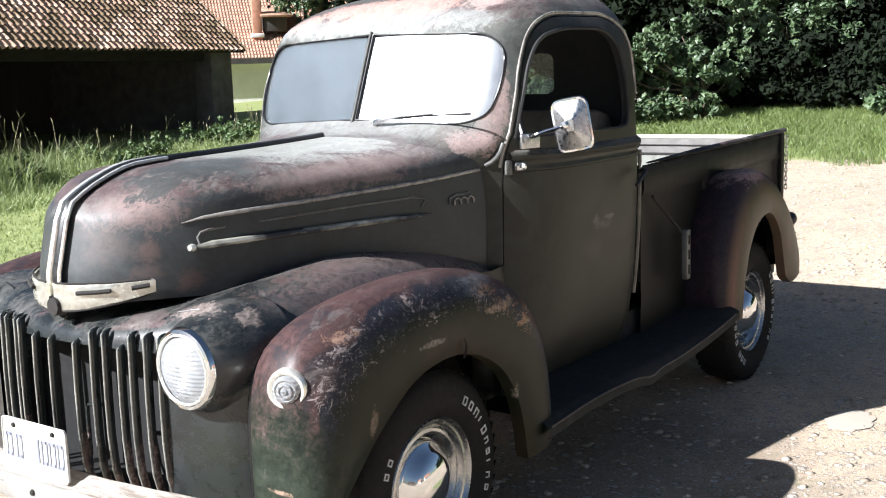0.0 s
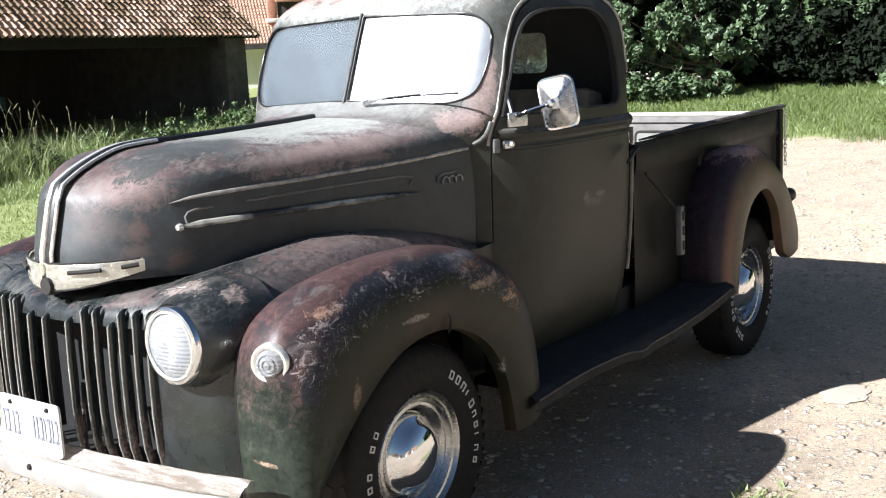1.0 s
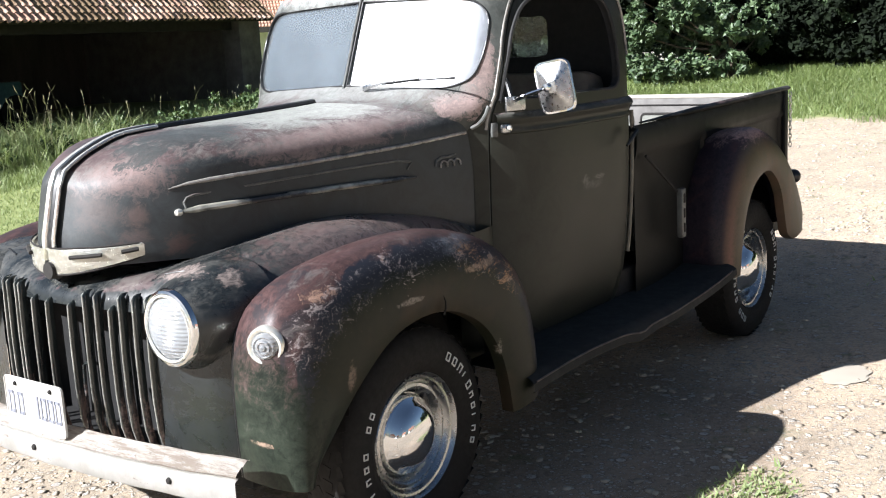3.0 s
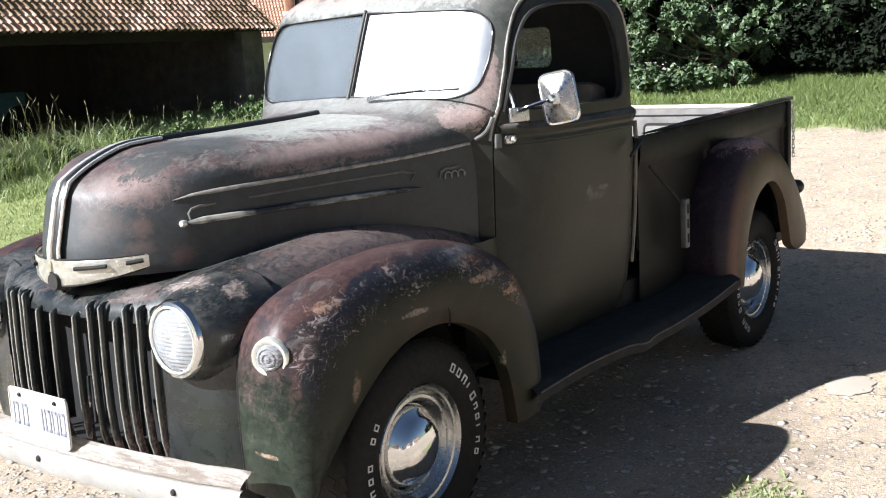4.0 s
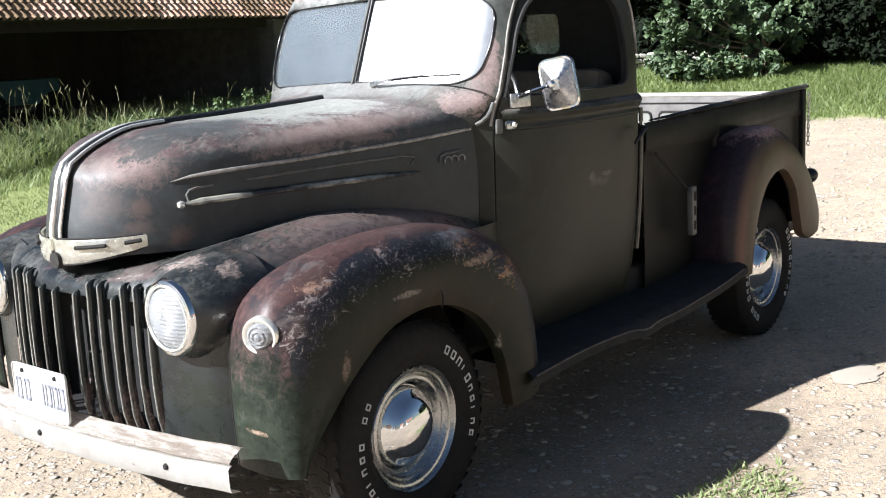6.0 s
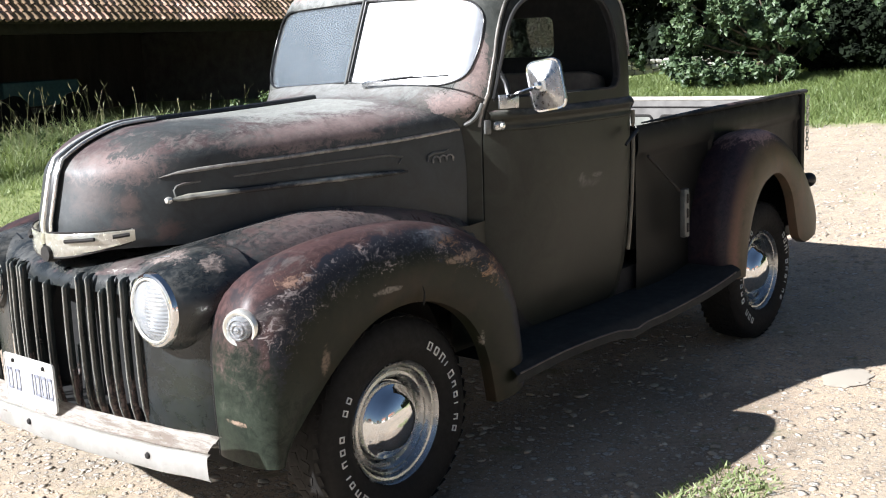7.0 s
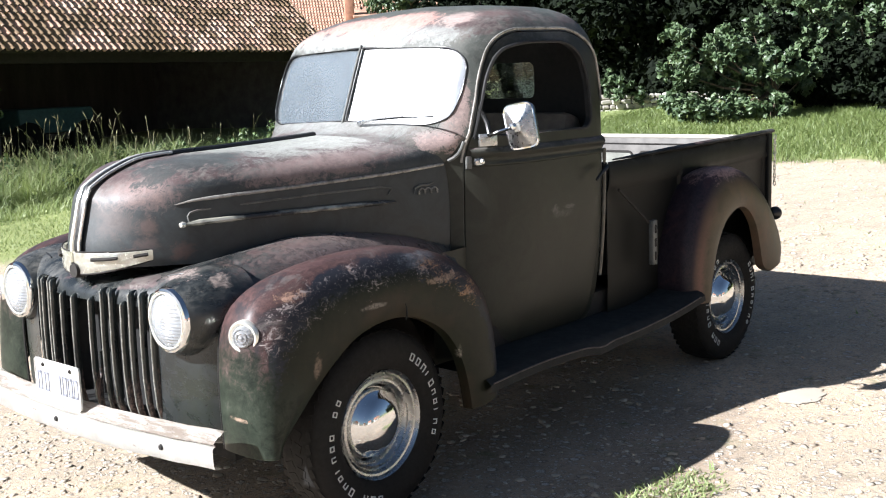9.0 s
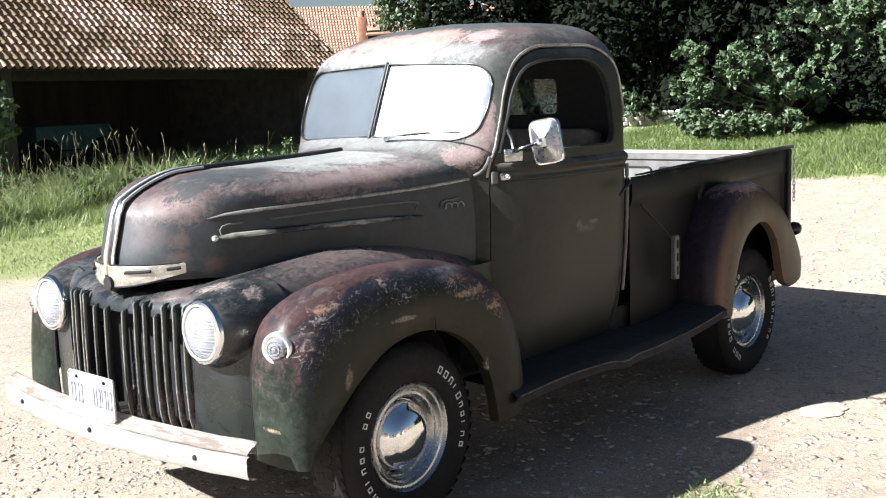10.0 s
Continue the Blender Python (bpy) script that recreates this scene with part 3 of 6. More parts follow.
WEED = leafy("weed_leaves", (0.045, 0.085, 0.030), (0.15, 0.22, 0.085), 0.2)
LAWN = leafy("lawn_blades", (0.10, 0.15, 0.04), (0.24, 0.30, 0.11), 0.3)
STRAW = leafy("dry_grass", (0.30, 0.29, 0.15), (0.48, 0.45, 0.27), 0.3)
BARK = plain("bark", (0.09, 0.07, 0.05), 0.9, 0, 0.4, 12, 0.5, (1, 1, 0.2))

# ---- ground ----


def height(x, y):
    """The yard is flat round the truck and the land rises gently behind it."""
    z = 0.068 * max(0.0, x - 4.0) if x < 40 else 2.45
    return z + 0.012 * noise.noise(Vector((x * 0.6, y * 0.6, 0)))


def make_ground():
    xs = sorted({*np.arange(-8, 24.1, 0.4).round(2).tolist(), -400, -150, -60, -30, -16, 30, 40, 60, 120, 300, 600})
    ys = sorted({*np.arange(-8, 24.1, 0.4).round(2).tolist(), -400, -150, -60, -30, -16, 30, 40, 60, 120, 300, 600})
    bm = grid([[(x, y, height(x, y)) for x in xs] for y in ys])
    return tagged(part("ground", bm, GROUND), "pale gravel yard running out into rough lawn", "ground", kind="structure")


make_ground()

# ---- the pickup truck: x towards its rear, y towards its passenger side ----
truck = thing("pickup_truck", "old pickup truck with faded black-green paint worn to brown primer", "pickup truck", at=(1.3, 0, 0))
truck_at = Matrix.Translation((-1.3, 0, 0))


def tp(name, bm, material, parent=truck, label="", sharp=38):
    ob = part(name, bm, material, parent, label, sharp)
    ob.matrix_parent_inverse = truck_at if parent is truck else Matrix()
    return ob


def both(name, bm, material, label="", parent=truck):
    other = flipped(bm)
    return tp(name, bm, material, parent, label), tp(name, other, material, parent, label)


# cab shell: rings of rounded plan, from the sill to the roof
CAB_W = [(0.42, 0.66), (0.60, 0.705), (0.80, 0.725), (1.10, 0.74), (1.30, 0.74), (1.38, 0.735), (1.50, 0.725), (1.70, 0.70), (1.80, 0.68), (1.87, 0.65), (1.93, 0.60), (1.97, 0.53), (2.0, 0.40), (2.018, 0.02)]
CAB_F = [(0.42, 0.60), (1.30, 0.62), (1.42, 0.625), (1.48, 0.655), (1.81, 0.79), (1.87, 0.83), (1.93, 0.92), (1.97, 1.02), (2.0, 1.14), (2.018, 1.27)]
CAB_B = [(0.42, 1.77), (0.70, 1.795), (1.30, 1.805), (1.50, 1.805), (1.70, 1.80), (1.80, 1.79), (1.87, 1.77), (1.93, 1.735), (1.97, 1.69), (2.0, 1.58), (2.018, 1.32)]
CAB_N = [(0.42, 3.0), (1.35, 3.1), (1.55, 4.2), (1.75, 4.5), (1.87, 4.2), (2.018, 2.4)]
LEVELS = [0.42, 0.5, 0.6, 0.7, 0.8, 0.9, 1.0, 1.1, 1.2, 1.3, 1.36, 1.42, 1.48, 1.54, 1.6, 1.66, 1.72, 1.77, 1.81, 1.845, 1.875, 1.905, 1.93, 1.952, 1.97, 1.984, 1.995, 2.004, 2.011, 2.018]


def cab_ring(z, n=96, inset=0.0):
    w, f, b, e = curve(CAB_W, z) - inset, curve(CAB_F, z) + inset, curve(CAB_B, z) - inset, curve(CAB_N, z)
    mid = 0.5 * (f + b) + 0.05
    ring = []
    for k in range(n):
        a = 2 * math.pi * (k + 0.5) / n
        c, s = math.cos(a), math.sin(a)
        p = e if c < 0 else e + 5
        r = (abs(c) ** p + abs(s) ** p) ** (-1 / p)
        ring.append((mid + r * c * ((mid - f) if c < 0 else (b - mid)), r * s * w, z))
    return ring


def cab_side(x, z):
    """The half width of the cab at x and z."""
    w, f, b, e = curve(CAB_W, z), curve(CAB_F, z), curve(CAB_B, z), curve(CAB_N, z)
    mid = 0.5 * (f + b) + 0.05
    u = (mid - x) / (mid - f) if x < mid else (x - mid) / (b - mid)
    p = e if x < mid else e + 5
    return w * max(0.0, 1 - min(1, u) ** p) ** (1 / p)


def cab_shell():
    bm = grid([cab_ring(z) for z in LEVELS], wrap=True)
    bm.verts.ensure_lookup_table()
    bm.faces.new([bm.verts[len(bm.verts) - 96 + k] for k in range(96)])
    bmesh.ops.recalc_face_normals(bm, faces=bm.faces[:])
    bmesh.ops.solidify(bm, geom=bm.faces[:], thickness=0.028)
    return bm


SCREEN_EDGE = [(-0.009, 1.487), (-0.50, 1.468), (-0.585, 1.50), (-0.61, 1.62), (-0.60, 1.74), (-0.53, 1.80), (-0.009, 1.818)]
SCREEN_R = [0.006, 0.05, 0.05, 0.09, 0.09, 0.10, 0.006]
WINDOW_EDGE = [(0.806, 1.408), (0.880, 1.66), (0.968, 1.78), (1.14, 1.815), (1.46, 1.82), (1.57, 1.77), (1.61, 1.64), (1.605, 1.408)]
WINDOW_R = [0.06, 0.1, 0.08, 0.12, 0.12, 0.1, 0.1, 0.08]
DOOR_EDGE = [(0.775, 0.455), (0.775, 1.335), (0.86, 1.66), (0.945, 1.81), (1.09, 1.865), (1.55, 1.872), (1.70, 1.79), (1.735, 1.62), (1.715, 1.20), (1.70, 0.95), (1.655, 0.70), (1.60, 0.455)]
DOOR_R = [0.05, 0.1, 0.1, 0.1, 0.1, 0.1, 0.12, 0.12, 0.1, 0.1, 0.1, 0.05]


def shrink(outline, d):
    c = Vector((sum(p[0] for p in outline) / len(outline), sum(p[1] for p in outline) / len(outline)))
    return [tuple(Vector(p) + (c - Vector(p)).normalized() * d) for p in outline]


cab = tp("cab", cab_shell(), PAINT_CAB, label="faded cab with rust-brown worn roof front")
for side in (1, -1):
    carve(cab, prism([(side * p[0], p[1]) for p in rounded(SCREEN_EDGE, SCREEN_R)], "x", 0.3, 1.05))
carve(cab, prism(rounded([(-0.27, 1.55), (-0.27, 1.735), (0.27, 1.735), (0.27, 1.55)], 0.04), "x", 1.5, 2.1))
doors = []
for side in (-1, 1):
    door = tp("door", cab_shell(), PAINT_DOOR, label="dark olive-black door with a mirror hinge")
    carve(door, prism(rounded(shrink(DOOR_EDGE, 0.005), DOOR_R), "y", side * 0.3, side * 1.2), "INTERSECT")
    carve(door, prism(rounded(WINDOW_EDGE, WINDOW_R), "y", side * 0.2, side * 1.3))
    carve(cab, prism(rounded(DOOR_EDGE, DOOR_R), "y", side * 0.3, side * 1.2))
    doors.append(door)


# inner faces near-black: the cabin's shade is put into their colour
for shell in [cab] + doors:
    shell.data.materials.append(INNER_SHADE)
    shell.data.materials.append(PAINT_DOOR)
    for f in shell.data.polygons:
        c = f.center
        if f.normal.dot(Vector((c.x - 1.2, c.y * 1.5, (c.z - 1.25) * 0.9))) < -0.12:
            f.material_index = 1
        # lower cab in the darker door paint, without the painted sheen
        elif shell is cab and c.z < 0.80:
            f.material_index = 2


def cab_bead(points, r, side=-1, flat=0.7, lift=0.0):
    return tube([(x, side * (cab_side(x, z) + lift), z) for x, z in points], r, 8, flat=flat)


for side, door in zip((-1, 1), doors):
    edge = rounded(shrink(DOOR_EDGE, -0.012), DOOR_R, 6)
    run = [p for p in edge if p[1] > 1.30]
    tp("drip_rail", cab_bead(run, 0.0065, side, lift=0.003), PALE_EDGE, label="pale drip rail over the door")
    tp("window_frame", tube([(x, side * (cab_side(x, z) + 0.002), z) for x, z in rounded(WINDOW_EDGE + WINDOW_EDGE[:1], WINDOW_R + [0.05], 5)[3:-3]], 0.008, 6), LINING_EDGE, door)
    rows = []
    for x in np.linspace(0.79, 1.712, 24):
        rows.append([(x, side * (cab_side(x, z) + d), z) for z, d in ((1.278, -0.001), (1.283, 0.005), (1.29, 0.006), (1.297, 0.002), (1.305, 0.001), (1.318, 0.004), (1.326, 0.013), (1.338, 0.019), (1.35, 0.016), (1.36, 0.006), (1.364, -0.001))])
    tp("belt_moulding", grid(rows), PAINT_DOOR, door)
    rows = []
    for x in (1.728, 1.75, 1.77, 1.785):
        e = 1.0 if x < 1.78 else 0.35
        rows.append([(x, side * (cab_side(min(x, 1.77), z) + d * e), z) for z, d in ((1.295, -0.004), (1.305, 0.004), (1.318, 0.012), (1.335, 0.022), (1.35, 0.019), (1.362, 0.006), (1.366, -0.002))])
    tp("moulding_end", grid(rows), PAINT_CAB)
    # added pale tube painting the highlight on the cab's rear corner
    tp("cab_edge", tube([(1.736 - 0.02 * max(0.0, 0.95 - z), side * (cab_side(1.70, z) - 0.006), z) for z in np.linspace(0.66, 1.30, 12)], 0.010, 8), OLIVE_GLINT)
    if side > 0:
        rows = []
        for a in np.linspace(0.85, 1.64, 10):
            rows.append([(a, side * (cab_side(a, z) - 0.022), z) for z in np.linspace(1.37, 1.83, 8)])
        pane = tp("window_pane", grid(rows), SIDE_GLASS, door)
        pane.visible_shadow = False
def screen_x(y, z):
    """The front of the cab at y and z."""
    w, f, b, e = curve(CAB_W, z), curve(CAB_F, z), curve(CAB_B, z), curve(CAB_N, z)
    mid = 0.5 * (f + b) + 0.05
    return mid - (mid - f) * max(0.0, 1 - (abs(y) / w) ** e) ** (1 / e)


for side in (-1, 1):
    rows = [[(screen_x(y, z) + 0.011, side * y, z) for y in np.linspace(0.002, 0.618, 22)] for z in np.linspace(1.452, 1.835, 14)]
    bm = grid(rows)
    bmesh.ops.recalc_face_normals(bm, faces=bm.faces[:])
    bmesh.ops.solidify(bm, geom=bm.faces[:], thickness=0.004)
    pane = tp("windscreen_pane", bm, SCREEN if side < 0 else SCREEN_CLEAR, label="dusty windscreen pane glaring in the sun" if side < 0 else "windscreen pane with reflected sky painted as a blue-grey tone")
    pane.visible_shadow = False
for side in (-1, 1):
    ring = rounded(SCREEN_EDGE, SCREEN_R, 6)
    ring.append(ring[0])
    tp("windscreen_seal", tube([(screen_x(y, z) - 0.001, side * -y, z) for y, z in ring], 0.0038, 8), BLACK)
tp("windscreen_post", tube([(screen_x(0, z) - 0.006, 0, z) for z in np.linspace(1.47, 1.83, 8)], 0.0065, 8, flat=0.9), PAINT_BEAD)

# hood
HOOD_W = [(-0.735, 0.0), (-0.725, 0.06), (-0.70, 0.125), (-0.66, 0.19), (-0.60, 0.25), (-0.50, 0.315), (-0.35, 0.375), (-0.1, 0.43), (0.2, 0.475), (0.45, 0.515), (0.74, 0.565)]
HOOD_C = [(-0.735, 1.30), (-0.70, 1.325), (-0.66, 1.345), (-0.60, 1.365), (-0.50, 1.388), (-0.35, 1.402), (0.0, 1.413), (0.45, 1.432), (0.66, 1.45)]
HOOD_K = [(-0.735, 1.20), (-0.60, 1.225), (-0.45, 1.258), (0.0, 1.275), (0.4, 1.288), (0.74, 1.31)]
HOOD_B = [(-0.735, 1.02), (-0.5, 1.02), (0.0, 0.99), (0.74, 0.90)]
hood_xs = [-0.735, -0.730, -0.722, -0.712, -0.70, -0.685, -0.665, -0.64, -0.61, -0.57, -0.52, -0.46, -0.38, -0.28, -0.16, -0.02, 0.12, 0.26, 0.38, 0.48, 0.56, 0.63, 0.69, 0.725]


def hood_point(x, s):
    """A point of the hood: s runs from 0 on the ridge to 1 at the crease and on to 2 at the lower edge."""
    w, c, k, b = (curve(t, x) for t in (HOOD_W, HOOD_C, HOOD_K, HOOD_B))
    if s <= 1:
        a = s * math.pi / 2
        y, z = w * math.sin(a) ** 0.80, k + (c - k) * math.cos(a) ** 0.72
    else:
        y, z = w * (1 + 0.015 * math.sin((s - 1) * 3)), k + (b - k) * (s - 1)
    fade = max(0.0, 1 - (x + 0.735) / 0.30)
    return Vector((x + 0.27 * max(0.0, z - 1.09) * fade + 0.35 * max(0, z - 1.27) * fade, -y, z))


S_TOP = [k / 12 for k in range(13)]
S_ALL = S_TOP + [1.04, 1.1, 1.2, 1.35, 1.5, 1.7, 1.85, 2.0]


def hood_back(s):
    """The seam against the cowl, further back at the sides than on the ridge."""
    return curve([(0, 0.47), (0.3, 0.475), (0.6, 0.53), (0.85, 0.64), (1.0, 0.71), (2.0, 0.725)], s)


for side in (-1, 1):
    rows = []
    for x in hood_xs:
        rows.append([hood_point(-0.735 + (x + 0.735) * (hood_back(s) + 0.735) / 1.46, s) for s in S_ALL])
    bm = grid(rows)
    if side > 0:
        bm = flipped(bm)
    tp("hood_half", bm, PAINT_NOSE, label="faded hood half with pinkish worn nose")
# cowl between hood and windscreen
for side in (-1, 1):
    rows = []
    for s in [k / 14 for k in range(15)] + [1.3, 1.7, 2.0]:
        a = hood_point(hood_back(s) + 0.004, s) - Vector((0, 0, 0.004))
        z = curve([(0, 1.482), (0.5, 1.475), (0.8, 1.45), (1.0, 1.40), (1.3, 1.3), (2.0, 0.9)], s)
        y = curve([(0, 0.0), (0.3, 0.17), (0.6, 0.42), (0.8, 0.56), (1.0, 0.615), (2.0, 0.62)], s)
        b = Vector((screen_x(min(y, 0.58), z) - 0.004, -y, z)) if s <= 1 else Vector((0.771, -cab_side(0.771, z) - 0.002, z))
        if 0.8 < s <= 1:
            t = (s - 0.8) / 0.2
            b = b.lerp(Vector((0.771, -cab_side(0.771, z) - 0.002, z)), t)
        rows.append([a.lerp(b, t) + Vector((0, 0, -0.012 * math.sin(math.pi * t) if s < 1 else 0)) for t in (0, 0.2, 0.4, 0.6, 0.8, 1)])
    # cowl top keeps the painted sheen, its side takes the darker door paint
    for name, sheet, material in (("cowl", rows[:15], PAINT_CAB), ("cowl_side", rows[14:], PAINT_DOOR)):
        bm = grid(sheet)
        if side > 0:
            bm = flipped(bm)
        tp(name, bm, material)
# centre strips of the hood
ridge = [hood_point(x, 0) for x in [-0.735, -0.73, -0.715, -0.70, -0.68, -0.65, -0.61, -0.56, -0.50, -0.43, -0.36, -0.30]]
front = [Vector((-0.735 + 0.27 * max(0.0, z - 1.09), 0, z)) for z in (1.03, 1.06, 1.10, 1.15, 1.20, 1.25)]
for side in (-1, 1):
    # near strip made black, with a thin chrome tube as its highlight line
    wide, tone = (0.012, OLD_CHROME) if side > 0 else (0.009, BLACK)
    strip = tp("hood_strip", tube([p + Vector((-0.006, side * 0.022, 0.008)) for p in front + ridge], wide, 8, up=(0, 1, 0), flat=0.9), tone, label="tarnished chrome hood strip")
    if side < 0:
        tp("strip_edge", tube([p + Vector((-0.010, -0.029, 0.010)) for p in front + ridge], 0.0065, 8, up=(0, 1, 0)), OLD_CHROME, strip, "bright line for the strip's highlight")
tp("hood_seam", tube([p + Vector((0.004, 0, 0.004)) for p in front + ridge], 0.016, 8, up=(0, 1, 0)), BLACK)
tp("hood_hinge", tube([hood_point(x, 0) + Vector((0, 0, 0.004)) for x in np.linspace(-0.34, 0.47, 14)], 0.013, 8), BLACK)
# nose badge: a chrome vee round the foot of the hood
for side in (-1, 1):
    rows = []
    for x in [-0.735, -0.73, -0.72, -0.70, -0.675, -0.645, -0.61, -0.575]:
        w = curve(HOOD_W, x) + 0.012
        tall = 0.043 - 0.022 * (x + 0.735) / 0.16
        zc = 1.037 + 0.030 * (x + 0.735) / 0.16
        rows.append([(x - 0.022, side * (w + (0.0 if abs(dz) < 1 else -0.012)), zc + dz * tall) for dz in (-1, -0.8, -0.3, 0.3, 0.8, 1)])
    bm = grid(rows)
    bmesh.ops.solidify(bm, geom=bm.faces[:], thickness=0.012)
    badge = tp("nose_badge", bm, OLD_CHROME, label="chrome vee at the foot of the hood")
    for x0, x1 in ((-0.715, -0.665), (-0.625, -0.585)):
        tp("badge_slot", tube([(x - 0.029, side * (curve(HOOD_W, x) + 0.014), 1.052 + 0.02 * (x + 0.735) / 0.16) for x in np.linspace(x0, x1, 4)], 0.007, 6), UNDER, badge).matrix_parent_inverse = Matrix()
for side in (-1, 1):
    for dz in (-1, 1):
        line = [(x - 0.023, side * (curve(HOOD_W, x) + 0.003), 1.037 + 0.030 * (x + 0.735) / 0.16 + dz * (0.043 - 0.022 * (x + 0.735) / 0.16)) for x in (-0.732, -0.72, -0.70, -0.675, -0.645, -0.61, -0.58)]
        tp("badge_edge", tube(line, 0.003, 6), UNDER)
tp("latch_hole", lathe([(-0.014, 0.001), (-0.014, 0.026), (0.02, 0.032)], (-0.751, -0.012, 1.010), "x", 16), UNDER)

# side trim of the hood
both("side_spear", tube([hood_point(x, s) + Vector((0, -0.012, 0)) for x, s in zip(np.linspace(-0.50, 0.43, 16), np.linspace(1.36, 1.36, 16))], [0.004, 0.012] + [0.011] * 11 + [0.010, 0.008, 0.004], 8, flat=1.1), SPEAR, "tarnished chrome spear with dark worn stretches")
both("spear_tip", lathe([(-0.012, 0.001), (-0.009, 0.009), (0.0, 0.0125), (0.010, 0.010), (0.016, 0.002)], hood_point(-0.50, 1.36) + Vector((0, -0.012, 0)), "x", 12), OLD_CHROME)
# pale beads: the highlight along the hood's crease is put into their colour
both("hood_bead", tube([hood_point(x, 1.02) + Vector((0, -0.002, 0)) for x in np.linspace(-0.52, 0.70, 20)], [0.001, 0.005] + [0.007] * 18, 8), PALE_EDGE)
both("cowl_bead", tube([Vector((0.722, -0.572, 1.312)).lerp(Vector((0.771, -cab_side(0.771, 1.40) - 0.003, 1.392)), t) + Vector((0, -0.012 * math.sin(t * 3.14), -0.012 * math.sin(t * 3.14))) for t in (0, 0.25, 0.5, 0.75, 1)], 0.008, 8), PAINT_BEAD)
both("pressed_bead", tube([hood_point(x, s) + Vector((0, -0.001, 0)) for x, s in [(-0.47, 1.34), (-0.475, 1.25), (-0.465, 1.2), (-0.44, 1.18), (-0.2, 1.17), (0.1, 1.16), (0.36, 1.165), (0.42, 1.2), (0.40, 1.27)]], [0.0045] * 9, 6, up=(0, 1, 0)), PAINT_BEAD)


def fender(keys, n=40, y_edge=-0.915, y_top=-0.80, y_in=-0.67, bulge=0.03, lip=0.02, foot=None):
    """A fender swept along its wheel arch: keys of (edge x, z, crown x, z, inner x, z)."""
    run = through_keys(keys, n)
    rows = []
    for ex, ez, cx, cz, ix, iz in run:
        row = [Vector((ex, y_edge + 0.05, ez)), Vector((ex, y_edge + lip, ez))]
        d = Vector((cx - ex, cz - ez))
        e = d.normalized()
        row.append(Vector((ex + e.x * 0.004, y_edge + 0.004, ez + e.y * 0.004)))
        for k in range(1, 13):
            a = k / 12 * math.pi / 2
            s, c = math.sin(a), math.cos(a)
            row.append(Vector((ex + d.x * s, y_top + (y_edge - bulge * math.sin(2 * a) - y_top) * c ** 0.8, ez + d.y * s)))
        for k in range(1, 9):
            a = k / 8 * math.pi / 2
            row.append(Vector((cx + (ix - cx) * (1 - math.cos(a)), y_top + (y_in - y_top) * math.sin(a), cz + (iz - cz) * (1 - math.cos(a)))))
        rows.append(row)
    bm = grid(rows)
    bm.verts.index_update()
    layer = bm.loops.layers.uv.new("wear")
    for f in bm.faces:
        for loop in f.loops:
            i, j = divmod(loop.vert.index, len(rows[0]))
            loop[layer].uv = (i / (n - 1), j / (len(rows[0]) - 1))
    return bm


FRONT_KEYS = [(-0.575, 0.425, -0.647, 0.425, -0.62, 0.42), (-0.545, 0.475, -0.655, 0.55, -0.625, 0.55), (-0.46, 0.56, -0.65, 0.72, -0.625, 0.70), (-0.39, 0.625, -0.63, 0.855, -0.61, 0.82), (-0.32, 0.68, -0.575, 0.945, -0.56, 0.90), (-0.23, 0.74, -0.46, 1.005, -0.45, 0.95), (-0.14, 0.775, -0.28, 1.04, -0.28, 0.975), (-0.03, 0.79, -0.08, 1.053, -0.08, 0.98), (0.08, 0.78, 0.12, 1.042, 0.12, 0.97), (0.18, 0.745, 0.30, 1.0, 0.30, 0.93), (0.27, 0.69, 0.45, 0.935, 0.45, 0.87), (0.335, 0.62, 0.56, 0.845, 0.56, 0.78), (0.38, 0.54, 0.63, 0.72, 0.63, 0.67), (0.41, 0.44, 0.665, 0.54, 0.665, 0.5), (0.43, 0.33, 0.67, 0.36, 0.67, 0.36)]
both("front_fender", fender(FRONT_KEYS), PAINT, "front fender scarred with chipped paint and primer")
REAR_KEYS = [(2.47, 0.42, 2.30, 0.42, 2.30, 0.42), (2.50, 0.57, 2.29, 0.62, 2.29, 0.62), (2.555, 0.72, 2.33, 0.80, 2.34, 0.79), (2.64, 0.83, 2.42, 0.97, 2.43, 0.96), (2.75, 0.885, 2.56, 1.09, 2.56, 1.07), (2.86, 0.89, 2.74, 1.13, 2.74, 1.10), (2.95, 0.84, 2.94, 1.095, 2.93, 1.07), (3.02, 0.76, 3.13, 1.0, 3.12, 0.98), (3.06, 0.66, 3.29, 0.88, 3.28, 0.86), (3.09, 0.57, 3.42, 0.73, 3.41, 0.71), (3.12, 0.51, 3.485, 0.60, 3.47, 0.58), (3.20, 0.47, 3.45, 0.52, 3.44, 0.50)]
both("fender_seam", tube([(x - 0.004, -0.672, z) for _, _, _, _, x, z in through_keys(FRONT_KEYS[:8], 20)], 0.006, 6, up=(0, 1, 0)), BLACK)
both("rear_fender", fender(REAR_KEYS, 36, -0.925, -0.82, -0.69, 0.015), PAINT_REAR, "rear fender with reddish worn crown and a painted sunlit patch")

# front panel and catwalks
PANEL_T = [(0.0, 1.03), (0.2, 1.04), (0.36, 1.06), (0.50, 1.08), (0.60, 1.045), (0.66, 0.97), (0.70, 0.94)]


